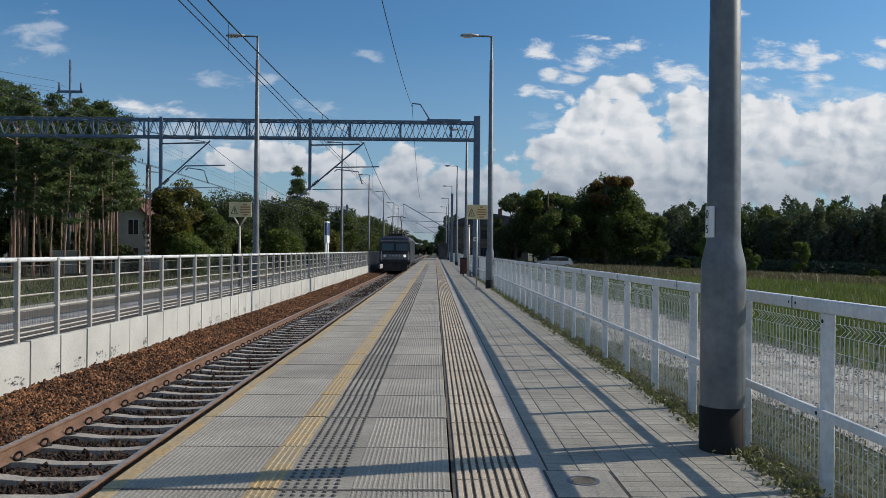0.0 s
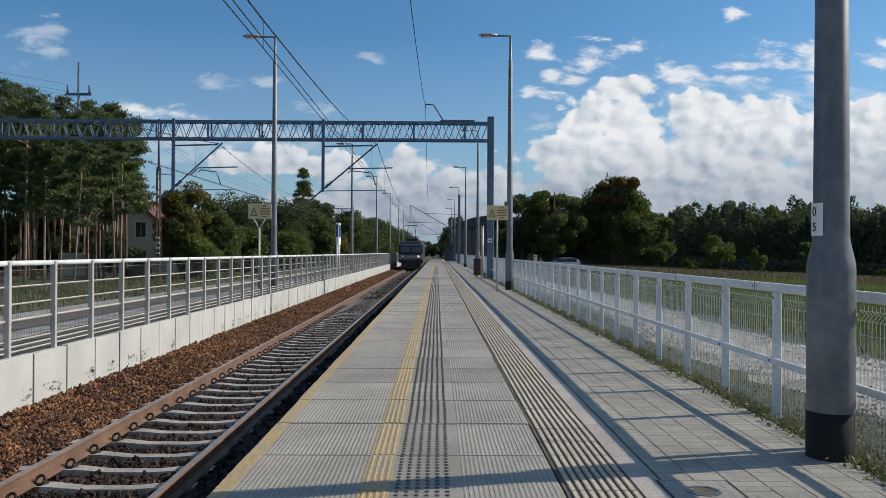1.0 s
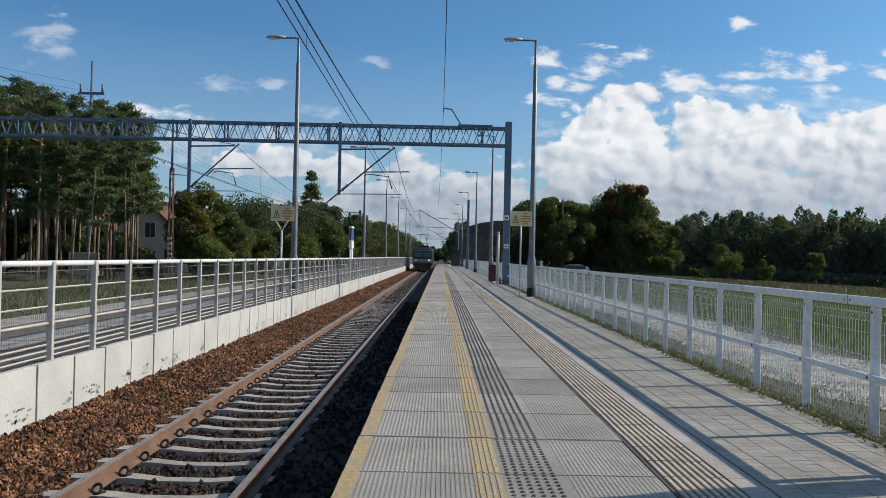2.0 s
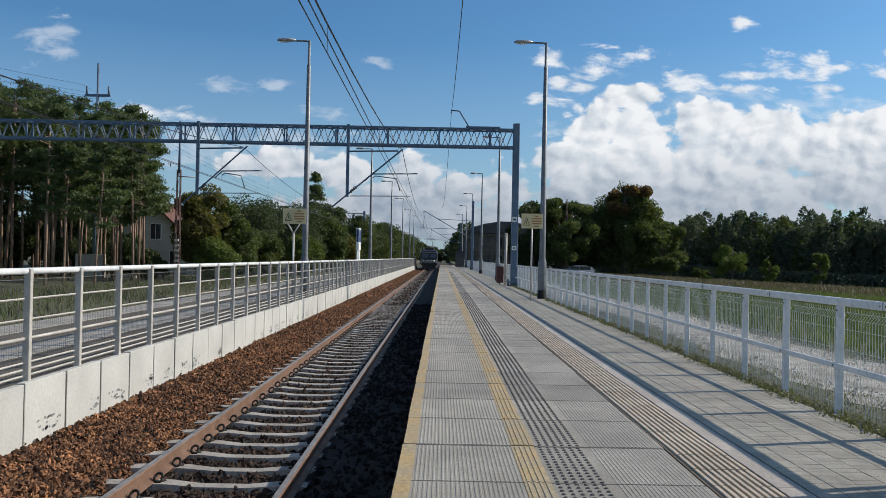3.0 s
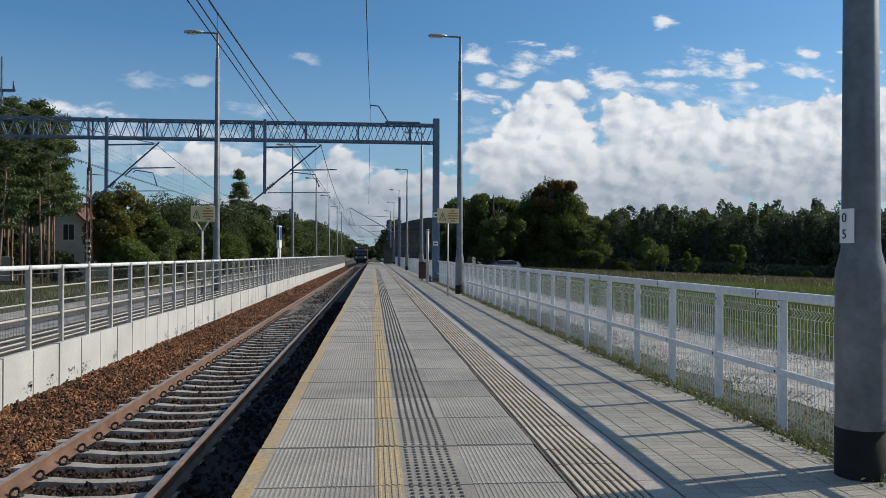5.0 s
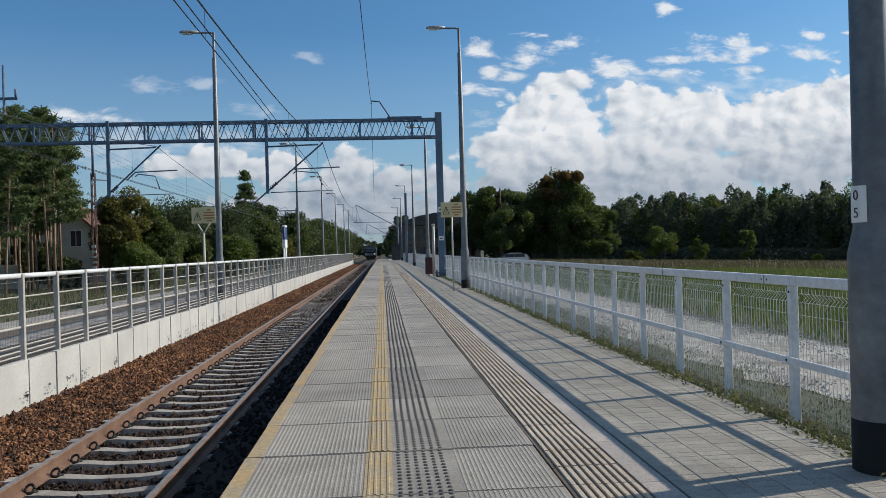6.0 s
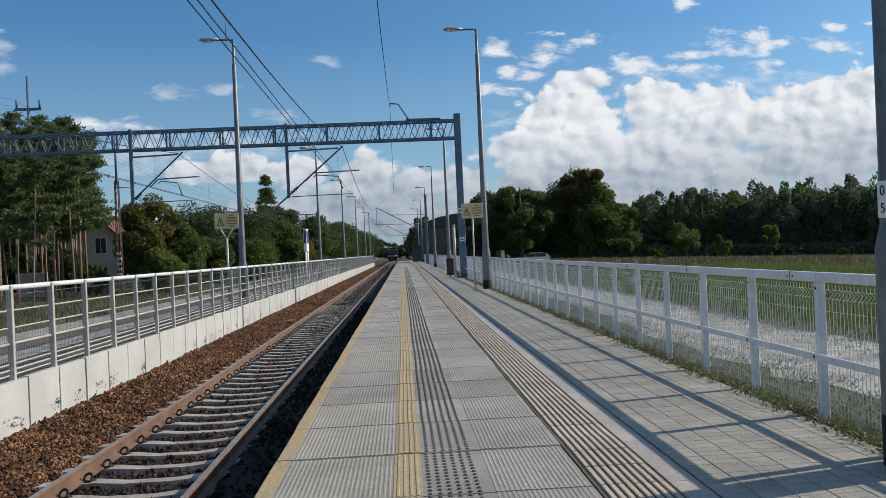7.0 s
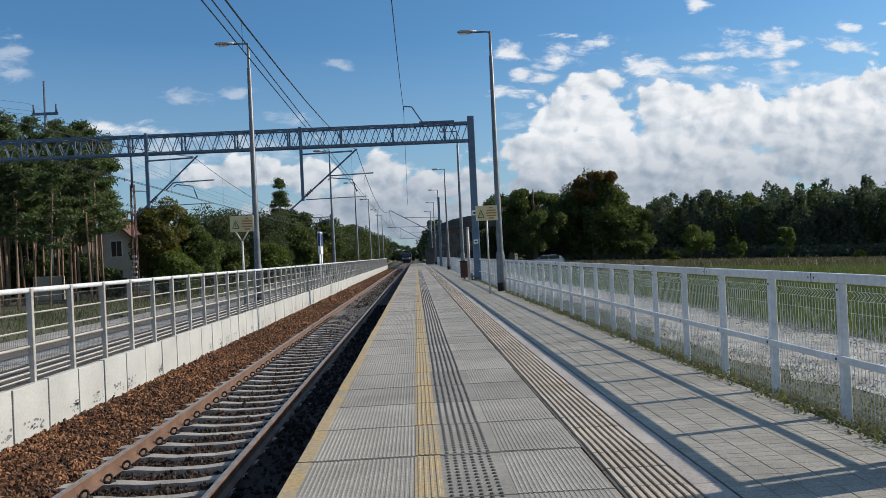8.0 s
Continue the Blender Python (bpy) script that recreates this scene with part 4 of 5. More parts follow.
def build_bracket(y):
    """Single mast with a long raking cantilever, beside the platform."""
    m = thing("catenary_mast", "blue-grey steel mast with raking cantilever", "mast", at=(0, y, 0), group="catenary masts")
    bm = B()
    box(bm, 3.78, 4.06, -0.14, 0.14, 0, 8.3, 0.02)
    part("mast", bm, "gantry", m)
    bm = B()
    bar(bm, (3.8, 0, 3.75), (-1.95, 0, 7.0), 0.07)
    tube(bm, [(3.8, 0, 5.9), (-0.3, 0, 6.05)], 0.03, 6)
    tube(bm, [(3.8, 0, 4.85), (-2.4, 0, 4.95)], 0.03, 6)
    tube(bm, [(-1.95, 0, 7.0), (-2.0, 0, 4.9)], 0.02, 6)
    part("cantilever", bm, "gantry", m)


def build_lattice_mast():
    m = thing("lattice_mast", "red-brown lattice mast with a thin tube on top", "mast", at=(-17.38, 54.2, -0.8))
    bm = B()
    for sx in (-1, 1):
        for sy in (-1, 1):
            bar(bm, (0.15 * sx, 0.15 * sy, 0), (0.10 * sx, 0.10 * sy, 7.75), 0.045)
    for k in range(14):
        z, s = 0.55 * k, -1 if k % 2 else 1
        w = 0.15 - 0.0035 * k
        bar(bm, (-w * s, -w, z), (w * s, -w, z + 0.56), 0.026)
        bar(bm, (-w, -w * s, z), (-w, w * s, z + 0.56), 0.026)
        bar(bm, (w, -w * s, z), (w, w * s, z + 0.56), 0.026)
    part("lattice", bm, "redsteel", m)
    bm = B()
    tube(bm, [(0, 0, 7.5), (0, 0, 11.0)], [0.085, 0.06], 10)
    part("tube", bm, "gantry", m)
    bm = B()
    tube(bm, [(0, -0.1, 7.3), (1.1, -0.1, 7.25)], 0.04, 6)
    part("arm", bm, "galv", m, "grey side arm")
    for s in range(5):
        bm = B()
        box(bm, -0.12 + 0.05 * (s % 2), 0.14 + 0.05 * (s % 2), -0.3, -0.22, 1.6 + 0.34 * s, 1.75 + 0.34 * s)
        part("plate", bm, "galv", m, "small grey plate")


def build_power_pole():
    p = thing("power_pole", "slim dark grey power pole with a crossarm", "power pole", at=(-28.5, 67, -0.75))
    bm = B()
    tube(bm, [(0, 0, 0), (0, 0, 17.7)], [0.14, 0.09], 12)
    part("pole", bm, "gantry", p)
    bm = B()
    box(bm, -1.05, 1.05, -0.08, 0.08, 14.95, 15.15)
    for x in (-0.9, 0.9):
        tube(bm, [(x, 0, 15.1), (x, 0, 15.8)], 0.09, 8)
    part("crossarm", bm, "gantry", p)


def build_sign(x, y, z0, z1, w, post_x, foot, label, fork):
    s = thing("warning_sign", label, "sign", at=(x, y, 0), group="warning signs")
    bm = B()
    box(bm, -w / 2, w / 2, -0.012, 0.012, z0, z1, 0.003)
    board = part("board", bm, "board", s)
    bm = B()
    h = z1 - z0
    a, b, c = Vector((-w * 0.40, -0.016, z0 + h * 0.22)), Vector((-w * 0.12, -0.016, z0 + h * 0.22)), Vector((-w * 0.26, -0.016, z0 + h * 0.72))
    for p, q in ((a, b), (b, c), (c, a)):
        bar(bm, p, q, 0.014)
    bar(bm, Vector((-w * 0.26, -0.016, z0 + h * 0.32)), Vector((-w * 0.25, -0.016, z0 + h * 0.55)), 0.014)
    part("warning_triangle", bm, "ink", board)
    bm = B()
    for k, (f0, f1) in enumerate(((0.14, 0.30), (0.02, 0.44), (0.0, 0.46), (0.02, 0.45), (0.12, 0.34))):
        zc = z1 - h * (0.16 + 0.17 * k)
        box(bm, w * f0 - 0.01, w * f1 - 0.01, -0.017, -0.012, zc - h * 0.04, zc + h * 0.04)
    part("print", bm, "orange", board, "bars of orange-brown print")
    bm = B()
    if fork:
        tube(bm, [(post_x, 0.03, foot), (post_x, 0.03, z0 - 0.3)], 0.035, 10)
        tube(bm, [(post_x, 0.03, z0 - 0.32), (post_x - 0.22, 0.03, z0 + 0.05)], 0.025, 8)
        tube(bm, [(post_x, 0.03, z0 - 0.32), (post_x + 0.22, 0.03, z0 + 0.05)], 0.025, 8)
    else:
        tube(bm, [(post_x, 0.05, foot), (post_x, 0.05, z1)], 0.03, 10)
    part("post", bm, "galv", s)
    return s


def build_number_plate(x, y):
    p = thing("number_plate", "white number plate strapped to the lamp column", "sign", at=(x, y, 0))
    bm = B()
    r = 0.119
    angs = [radians(148 + 9 * k) for k in range(9)]
    lo = [bm.verts.new((r * math.cos(a), r * math.sin(a), 1.49)) for a in angs]
    hi = [bm.verts.new((r * math.cos(a), r * math.sin(a), 1.71)) for a in angs]
    lo2 = [bm.verts.new(((r + 0.003) * math.cos(a), (r + 0.003) * math.sin(a), 1.49)) for a in angs]
    hi2 = [bm.verts.new(((r + 0.003) * math.cos(a), (r + 0.003) * math.sin(a), 1.71)) for a in angs]
    for k in range(8):
        bm.faces.new((lo2[k], lo2[k + 1], hi2[k + 1], hi2[k]))
        bm.faces.new((lo[k], hi[k], hi[k + 1], lo[k + 1]))
        bm.faces.new((hi[k], hi2[k], hi2[k + 1], hi[k + 1]))
        bm.faces.new((lo[k], lo[k + 1], lo2[k + 1], lo2[k]))
    plate = part("plate", bm, "plate", p)
    a = radians(188)
    for text, z in (("0", 1.625), ("5", 1.52)):
        cu = bpy.data.curves.new("digit", "FONT")
        cu.body, cu.size, cu.extrude, cu.align_x = text, 0.085, 0.001, "CENTER"
        ob = new("digit", cu)
        bpy.context.view_layer.update()
        me = bpy.data.meshes.new_from_object(ob)
        bpy.data.objects.remove(ob)
        me.materials.clear()
        me.materials.append(M["ink"])
        d = part("digit", me, "ink", plate)
        d.matrix_basis = Matrix.Translation(((r + 0.006) * math.cos(a), (r + 0.006) * math.sin(a), z)) @ Euler((radians(90), 0, a + radians(90))).to_matrix().to_4x4()


# ---- trees ----
def build_tree(x, y, h, r, material, seed, n=5000, leaf=0.22, low=0.18, name="tree", label="broad tree with dense green crown", lumps=26, squash=1.0, clump=0.8):
    rng = np.random.default_rng(seed)
    z0 = ground_z(x, y)
    t = thing(name, label, "tree" if name == "tree" else name, at=(x, y, z0), group="trees and bushes")
    ch, cz = h * (1 - low) / 2, h * (1 + low) / 2
    bm = B()
    tube(bm, [(0, 0, -0.1), (0.05, 0, h * low), (0.0, 0.1, cz), (0.1, 0, h * 0.85)], [0.035 * h, 0.026 * h, 0.018 * h, 0.006 * h], 9)
    cl = []
    for k in range(lumps):
        d = rng.normal(size=3)
        d /= np.linalg.norm(d)
        q = 0.35 + 0.65 * rng.uniform() ** 0.5
        c = np.array([d[0] * r * q * 0.86, d[1] * r * q * 0.86, cz + d[2] * ch * q * 0.86])
        c[:2] *= 1 - 0.35 * max(0, (c[2] - cz) / ch) ** 2
        cl.append((c, min(r, ch) * rng.uniform(0.30, 0.52) * clump))
        if k % 2 == 0:
            s = Vector((0, 0, h * low + (c[2] - h * low) * 0.45))
            tube(bm, [s, s.lerp(Vector(c), 0.55) + Vector((0, 0, 0.03 * h)), Vector(c)], [0.011 * h, 0.007 * h, 0.003 * h], 5)
    part("trunk", bm, "bark", t)
    pts = []
    for c, s in cl:
        m = n // lumps
        d = rng.normal(size=(m, 3))
        d /= np.linalg.norm(d, axis=1)[:, None]
        rad = s * rng.uniform(0.15, 1.0, (m, 1)) ** 0.4
        p = c + d * rad * np.array([1, 1, 0.75 * squash])
        p += rng.normal(0, 0.06 * s, (m, 3))
        pts.append(p)
    pts = np.concatenate(pts)
    pts = pts[pts[:, 2] > 0.1]
    part("crown", leaves("crown", pts, leaf, material, rng), material, t)
    return t


def build_pine(x, y, h, seed, n=2200, bare=0.45):
    rng = np.random.default_rng(seed)
    z0 = ground_z(x, y)
    t = thing("pine_tree", "tall pine with bare orange-brown trunk and ragged crown", "tree", at=(x, y, z0), group="pine stand")
    lx, ly = rng.normal(0, 0.25, 2)
    bm = B()
    tube(bm, [(0, 0, -0.1), (lx * 0.3, ly * 0.3, h * 0.3), (lx * 0.7, ly * 0.7, h * 0.65), (lx, ly, h * 0.98)], [0.0085 * h, 0.007 * h, 0.005 * h, 0.002 * h], 8)
    pts = []
    nb = int(15 + h * 0.7)
    for k in range(nb):
        f = bare + (1 - bare) * (k + rng.uniform(0, 0.8)) / nb
        z = h * f
        reach = h * (0.155 - 0.10 * ((f - bare) / (1 - bare)) ** 1.3) * rng.uniform(0.55, 1.15) + 0.25
        a = rng.uniform(0, 6.283)
        s = Vector((lx * f, ly * f, z))
        e = s + Vector((math.cos(a) * reach, math.sin(a) * reach, reach * rng.uniform(0.0, 0.45)))
        tube(bm, [s, s.lerp(e, 0.6) + Vector((0, 0, -0.05)), e], [0.03, 0.02, 0.008], 4)
        for q in (0.55, 0.8, 1.0):
            c = np.array(s.lerp(e, q))
            m = int(n / nb / 3)
            pts.append(c + rng.normal(0, 1, (m, 3)) * np.array([0.27, 0.27, 0.12]) * (0.5 + 0.032 * h))
    part("trunk", bm, "pinebark", t)
    part("crown", leaves("crown", np.concatenate(pts), 0.14, "needle", rng, wide=0.30), "needle", t)
    return t


def build_spruce(x, y, h, seed):
    rng = np.random.default_rng(seed)
    t = thing("spruce_tree", "tall dark spruce with tiered branches above the hedge", "tree", at=(x, y, ground_z(x, y)))
    bm = B()
    tube(bm, [(0, 0, -0.1), (0, 0, h * 0.5), (0, 0, h)], [0.016 * h, 0.010 * h, 0.002 * h], 8)
    pts = []
    tiers = 17
    for k in range(tiers):
        f = 0.22 + 0.76 * min(1, (k + rng.uniform(-0.3, 0.3)) / (tiers - 1))
        reach = h * 0.27 * (1.02 - f) ** 0.9 + 0.2
        for j in range(9):
            a = 0.7 * j + k * 0.37 + rng.normal(0, 0.3)
            r = reach * rng.uniform(0.45, 1.3)
            s = Vector((0, 0, h * f + rng.normal(0, 0.15)))
            e = s + Vector((math.cos(a) * r, math.sin(a) * r, 0.1 - 0.25 * r))
            tube(bm, [s, e], [0.03, 0.008], 4)
            for q in (0.4, 0.7, 0.95):
                pts.append(np.array(s.lerp(e, q)) + rng.normal(0, 1, (34, 3)) * np.array([0.24, 0.24, 0.15]))
    part("trunk", bm, "bark", t)
    part("crown", leaves("crown", np.concatenate(pts), 0.16, "needle", rng, wide=0.3), "needle", t)
    return t


def build_forest():
    rng = np.random.default_rng(77)
    cents = {"leaf_far": [], "leaf": [], "leaf_light": []}
    bm = B()
    total = 300
    for k in range(total):
        f = (k + 0.5) / total
        row = k % 4
        x = 24 + 165 * f + rng.normal(0, 1.5)
        y = 172 - 45 * f + row * 5 + rng.normal(0, 1.5)
        h = (10.6 + 3.4 * rng.uniform() ** 1.6 + row * 0.7) * (0.84 + 0.26 * min(max(f - 0.08, 0) * 3.0, 1))
        z0 = ground_z(x, y)
        tube(bm, [(x, y, z0 - 0.2), (x, y, z0 + h * 0.9)], [0.16, 0.03], 5)
        conif = rng.uniform() < 0.45
        m = 1250 if row == 0 else 900
        u = rng.uniform(0.02 if row == 0 else 0.15, 1, m) ** 0.85
        rad = (2.7 * (1.03 - u) ** 0.6 + 0.15) if conif else 3.0 * np.sqrt(np.clip(1.0 - np.clip(1.9 * u - 0.9, -0.4, 1) ** 2, 0.03, 1))
        rad = rad * (1 + 0.3 * np.sin(u * rng.uniform(9, 16) + rng.uniform(0, 6)))
        a = rng.uniform(0, 6.283, m)
        rr = rad * np.sqrt(rng.uniform(0.25, 1.15, m))
        p = np.stack([x + rr * np.cos(a), y + rr * np.sin(a), z0 + u * h + rng.normal(0, 0.25, m)], 1)
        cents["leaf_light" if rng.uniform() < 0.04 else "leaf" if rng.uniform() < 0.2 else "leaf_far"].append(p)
    n = 26000
    f = rng.uniform(0, 1, n)
    fall = np.minimum((4 + 165 * f) * 0.035, 2.6)
    low = np.stack([24 + 165 * f, 168 - 45 * f + rng.normal(0, 1.2, n), -0.75 - fall + 2.6 * rng.uniform(0, 1, n) ** 1.5], 1)
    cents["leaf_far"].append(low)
    wood = tagged(new("forest"), "dark mixed forest edge beyond the meadow", "forest", kind="stuff")
    ob = part("trunks", bm, "bark", wood)
    ob["kind"] = "stuff"
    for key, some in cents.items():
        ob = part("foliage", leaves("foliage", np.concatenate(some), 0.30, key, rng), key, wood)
        ob["kind"] = "stuff"


def build_vegetation():
    # right: two broad trees behind the meadow, smaller ones beside the station house
    build_tree(29.3, 128, 14.4, 7.2, "leaf", 21, 46000, 0.21, 0.02, label="large round chestnut tree turning brown at the top", lumps=110, clump=0.66)
    build_tree(28.6, 124.9, 15.1, 4.8, "leaf_rust", 22, 9000, 0.18, 0.60, label="rust-coloured treetop of the chestnut", lumps=10)
    build_tree(19.0, 122, 13.4, 5.0, "leaf", 23, 28000, 0.19, 0.02, label="tall ash tree with open green crown", lumps=60, clump=0.58)
    build_tree(14.6, 126, 12.6, 4.2, "leaf_dark", 24, 20000, 0.19, 0.03, lumps=28)
    build_tree(23.3, 131, 11.8, 4.8, "leaf_dark", 25, 20000, 0.19, 0.02, lumps=24)
    build_tree(34.8, 126, 10.2, 4.0, "leaf", 26, 18000, 0.19, 0.02, lumps=26)
    for x, y, h, r, k, m in ((50.5, 139, 7.2, 3.2, 31, "leaf_light"), (52.5, 128, 4.1, 1.5, 32, "leaf_light"), (62, 131, 6.2, 1.8, 33, "leaf_light"), (68, 120, 1.6, 0.9, 34, "leaf_light"), (42, 130, 2.2, 1.5, 35, "leaf"), (33, 100, 1.0, 0.8, 36, "leaf_light")):
        build_tree(x, y, h, r, m, k, 7000, 0.16, 0.02, "bush", "light green young bush in front of the forest", 16)
    # left: hedge of bushes and trees behind the second track, falling away to the distance
    rows = [(-17.7, 61, 7.6, 2.1, "leaf_autumn", 41), (-15.9, 63, 6.4, 2.0, "leaf", 42), (-16.6, 60, 3.4, 1.7, "leaf_light", 43), (-16.6, 75, 4.6, 2.0, "leaf", 44), (-19.5, 84, 8.4, 3.4, "leaf_dark", 45),
            (-16.2, 92, 8.8, 3.6, "leaf_dark", 46), (-21, 95, 8.8, 3.6, "leaf_dark", 47), (-14.0, 84, 4.4, 2.0, "leaf_light", 48), (-14.6, 104, 7.6, 3.0, "leaf", 49), (-15.8, 117, 10.6, 2.6, "leaf_dark", 50),
            (-13.5, 112, 5.6, 2.6, "leaf_autumn", 51), (-13.2, 128, 9.0, 3.4, "leaf", 52), (-14, 142, 10, 3.8, "leaf_dark", 53), (-12.6, 156, 9.5, 3.6, "leaf", 54), (-13.4, 172, 10.5, 4, "leaf_dark", 55),
            (-12.6, 190, 10, 4, "leaf", 56), (-13, 212, 11, 4.5, "leaf_dark", 57), (-12.5, 236, 11, 4.5, "leaf", 58), (-12, 262, 11, 4.8, "leaf_dark", 59), (-11.5, 300, 11, 5, "leaf_dark", 60),
            (-28, 108, 9, 4, "leaf_dark", 65), (-18.5, 72, 5.8, 2.4, "leaf", 66)]
    for x, y, h, r, m, k in rows:
        build_tree(x, y, h, r, m, k, 17000 if y < 100 else 7000, 0.115 if y < 100 else 0.20, 0.02, label="leafy green tree in the hedge behind the tracks", lumps=46, clump=0.92)
    # right side of the line, far off past the platform
    for x, y, h, r, k in ((6.0, 182, 11.5, 3.6, 71), (5.5, 196, 10, 3.4, 72), (6.0, 212, 11, 3.8, 73), (5.8, 230, 10, 3.8, 74), (6.5, 250, 10, 4, 75), (6.0, 300, 10, 5, 76)):
        build_tree(x, y, h, r, "leaf_dark", k, 2600, 0.28, 0.05, label="dark tree beside the far line", lumps=22)
    # wood that closes the line in the distance
    for k, (x, h) in enumerate(((-24, 13), (-17, 12), (-11, 11), (-6.5, 9), (-3.2, 8), (0.2, 7.5), (3.5, 9), (8, 11), (14, 12), (21, 12))):
        build_tree(x, 410 + 5 * (k % 3), h, 5.0, "leaf_dark", 500 + k, 3000, 0.4, 0.02, label="dark tree closing the far end of the line", lumps=20)
    # tall spruce top over the hedge
    build_spruce(-18.9, 121, 14.4, 80)
    rng = np.random.default_rng(9)
    for k in range(66):
        f = rng.uniform()
        y = 48.5 + 34 * rng.uniform() ** 1.2
        xr = -0.382 * y + 1.2
        x = xr - (0.6 + 17 * f ** 1.15)
        gap = 0.76 if abs((x - 1.2) / y + 0.470) < 0.03 and y < 66 else 1.0
        build_pine(x, y, gap * rng.uniform(10.8, 13.7) * (0.84 + 0.16 * min(1, (xr - x) / 6)) + (y - 48) * 0.10, 100 + k, 4300, rng.uniform(0.36, 0.62))
    for k, (x, y, h) in enumerate(((-22.3, 56, 11.5), (-21.2, 57.5, 12.3), (-23.4, 60, 12.6), (-24.6, 62, 13), (-22.9, 63, 12.2), (-26.6, 66, 13.4), (-25.4, 69, 13.2), (-20.6, 55, 10.6), (-28.5, 60, 13), (-30.5, 63, 13.4), (-27, 57, 12.6))):
        build_pine(x, y, h, 700 + k, 5200, 0.34 + 0.03 * (k % 5))
    for k, (x, y, h) in enumerate(((-24.6, 65, 3.4), (-26.5, 68, 4.2), (-23.2, 64, 2.4), (-28.6, 70, 4.5), (-31, 68, 4.0), (-21.2, 60, 1.8))):
        build_tree(x, y, h, 1.5, "leaf_dark", 720 + k, 5000, 0.11, 0.02, "bush", "dark undergrowth bush beside the pine trunks", 18)
    for k in range(12):
        y = 98 + 16 * rng.uniform()
        build_tree(-(0.36 + 0.11 * k / 12) * y, y, rng.uniform(6.0, 9.0), rng.uniform(3.0, 4.0), "leaf_dark", 400 + k, 6000, 0.17, 0.02, label="dark leafy tree behind the house", lumps=22)
    for k in range(40):
        y = 64 + 36 * rng.uniform()
        x = -0.455 * y + 1.0 - 26 * rng.uniform()
        build_tree(x, y, rng.uniform(4.0, 8.5), rng.uniform(2.4, 3.6), "leaf_dark", 300 + k, 4000, 0.17, 0.02, "bush", "dark undergrowth bush among the pine trunks", 18)


def build_grass():
    rng = np.random.default_rng(15)

    def patch(name, label, n, xr, yr, power, h, w, material, lean=0.35):
        y = yr[0] + (yr[1] - yr[0]) * rng.uniform(0, 1, n) ** power
        x = rng.uniform(xr[0], xr[1], n)
        keep = np.array([noise.noise(Vector((a * 0.9, b * 0.5, 3.0))) + 0.55 * rng.normal() > -0.25 for a, b in zip(x, y)])
        x, y = x[keep], y[keep]
        z = np.array([ground_z(a, b) for a, b in zip(x, y)]) - 0.01
        hh = h * rng.uniform(0.35, 1.2, len(x))
        tagged(new(name, blades(name, np.stack([x, y, z], 1), hh, w, material, rng, lean)), label, "grass", kind="stuff")

    patch("verge_grass", "short green weeds along the fence foot", 15000, (4.1, 5.25), (3, 34), 1.5, 0.055, 0.006, "weed", 0.8)
    patch("verge_grass", "dry straw among the weeds at the fence", 7000, (4.15, 5.3), (3, 30), 1.5, 0.05, 0.004, "dry", 0.6)
    patch("meadow_grass", "green meadow grass beyond the gravel", 75000, (7.6, 24), (4, 50), 1.3, 0.34, 0.010, "grass")
    patch("meadow_grass", "green meadow grass farther off", 60000, (9, 45), (30, 125), 1.1, 0.22, 0.022, "grass")
    patch("tall_grass", "tall brown autumn grass across the meadow", 80000, (14, 95), (55, 130), 0.8, 0.62, 0.024, "dry", 0.4)
    patch("tall_grass", "brown weeds in the green meadow", 3000, (9, 24), (12, 60), 1.2, 0.4, 0.012, "dry", 0.25)
    patch("trackside_grass", "dull green weeds beyond the second track", 9000, (-22, -13.2), (12, 70), 1.1, 0.32, 0.015, "grass")
    patch("trackside_grass", "dry brown grass beyond the second track", 12000, (-22, -12.6), (12, 70), 1.1, 0.30, 0.015, "dry")
    # moss and small weeds where paving meets the fence
    n = 9000
    y = 4 + 40 * rng.uniform(0, 1, n) ** 1.6
    x = 4.0 + rng.normal(0, 0.055, n)
    keep = np.array([noise.noise(Vector((1.7, b * 1.4, 0))) + 0.4 * rng.normal() > -0.2 for b in y])
    c = np.stack([x, y, np.abs(rng.normal(0.012, 0.025, n))], 1)[keep]
    tagged(new("weeds", leaves("weeds", c, 0.018, "weed", rng)), "small grey-green weeds in the joint below the fence", "weeds", kind="stuff")


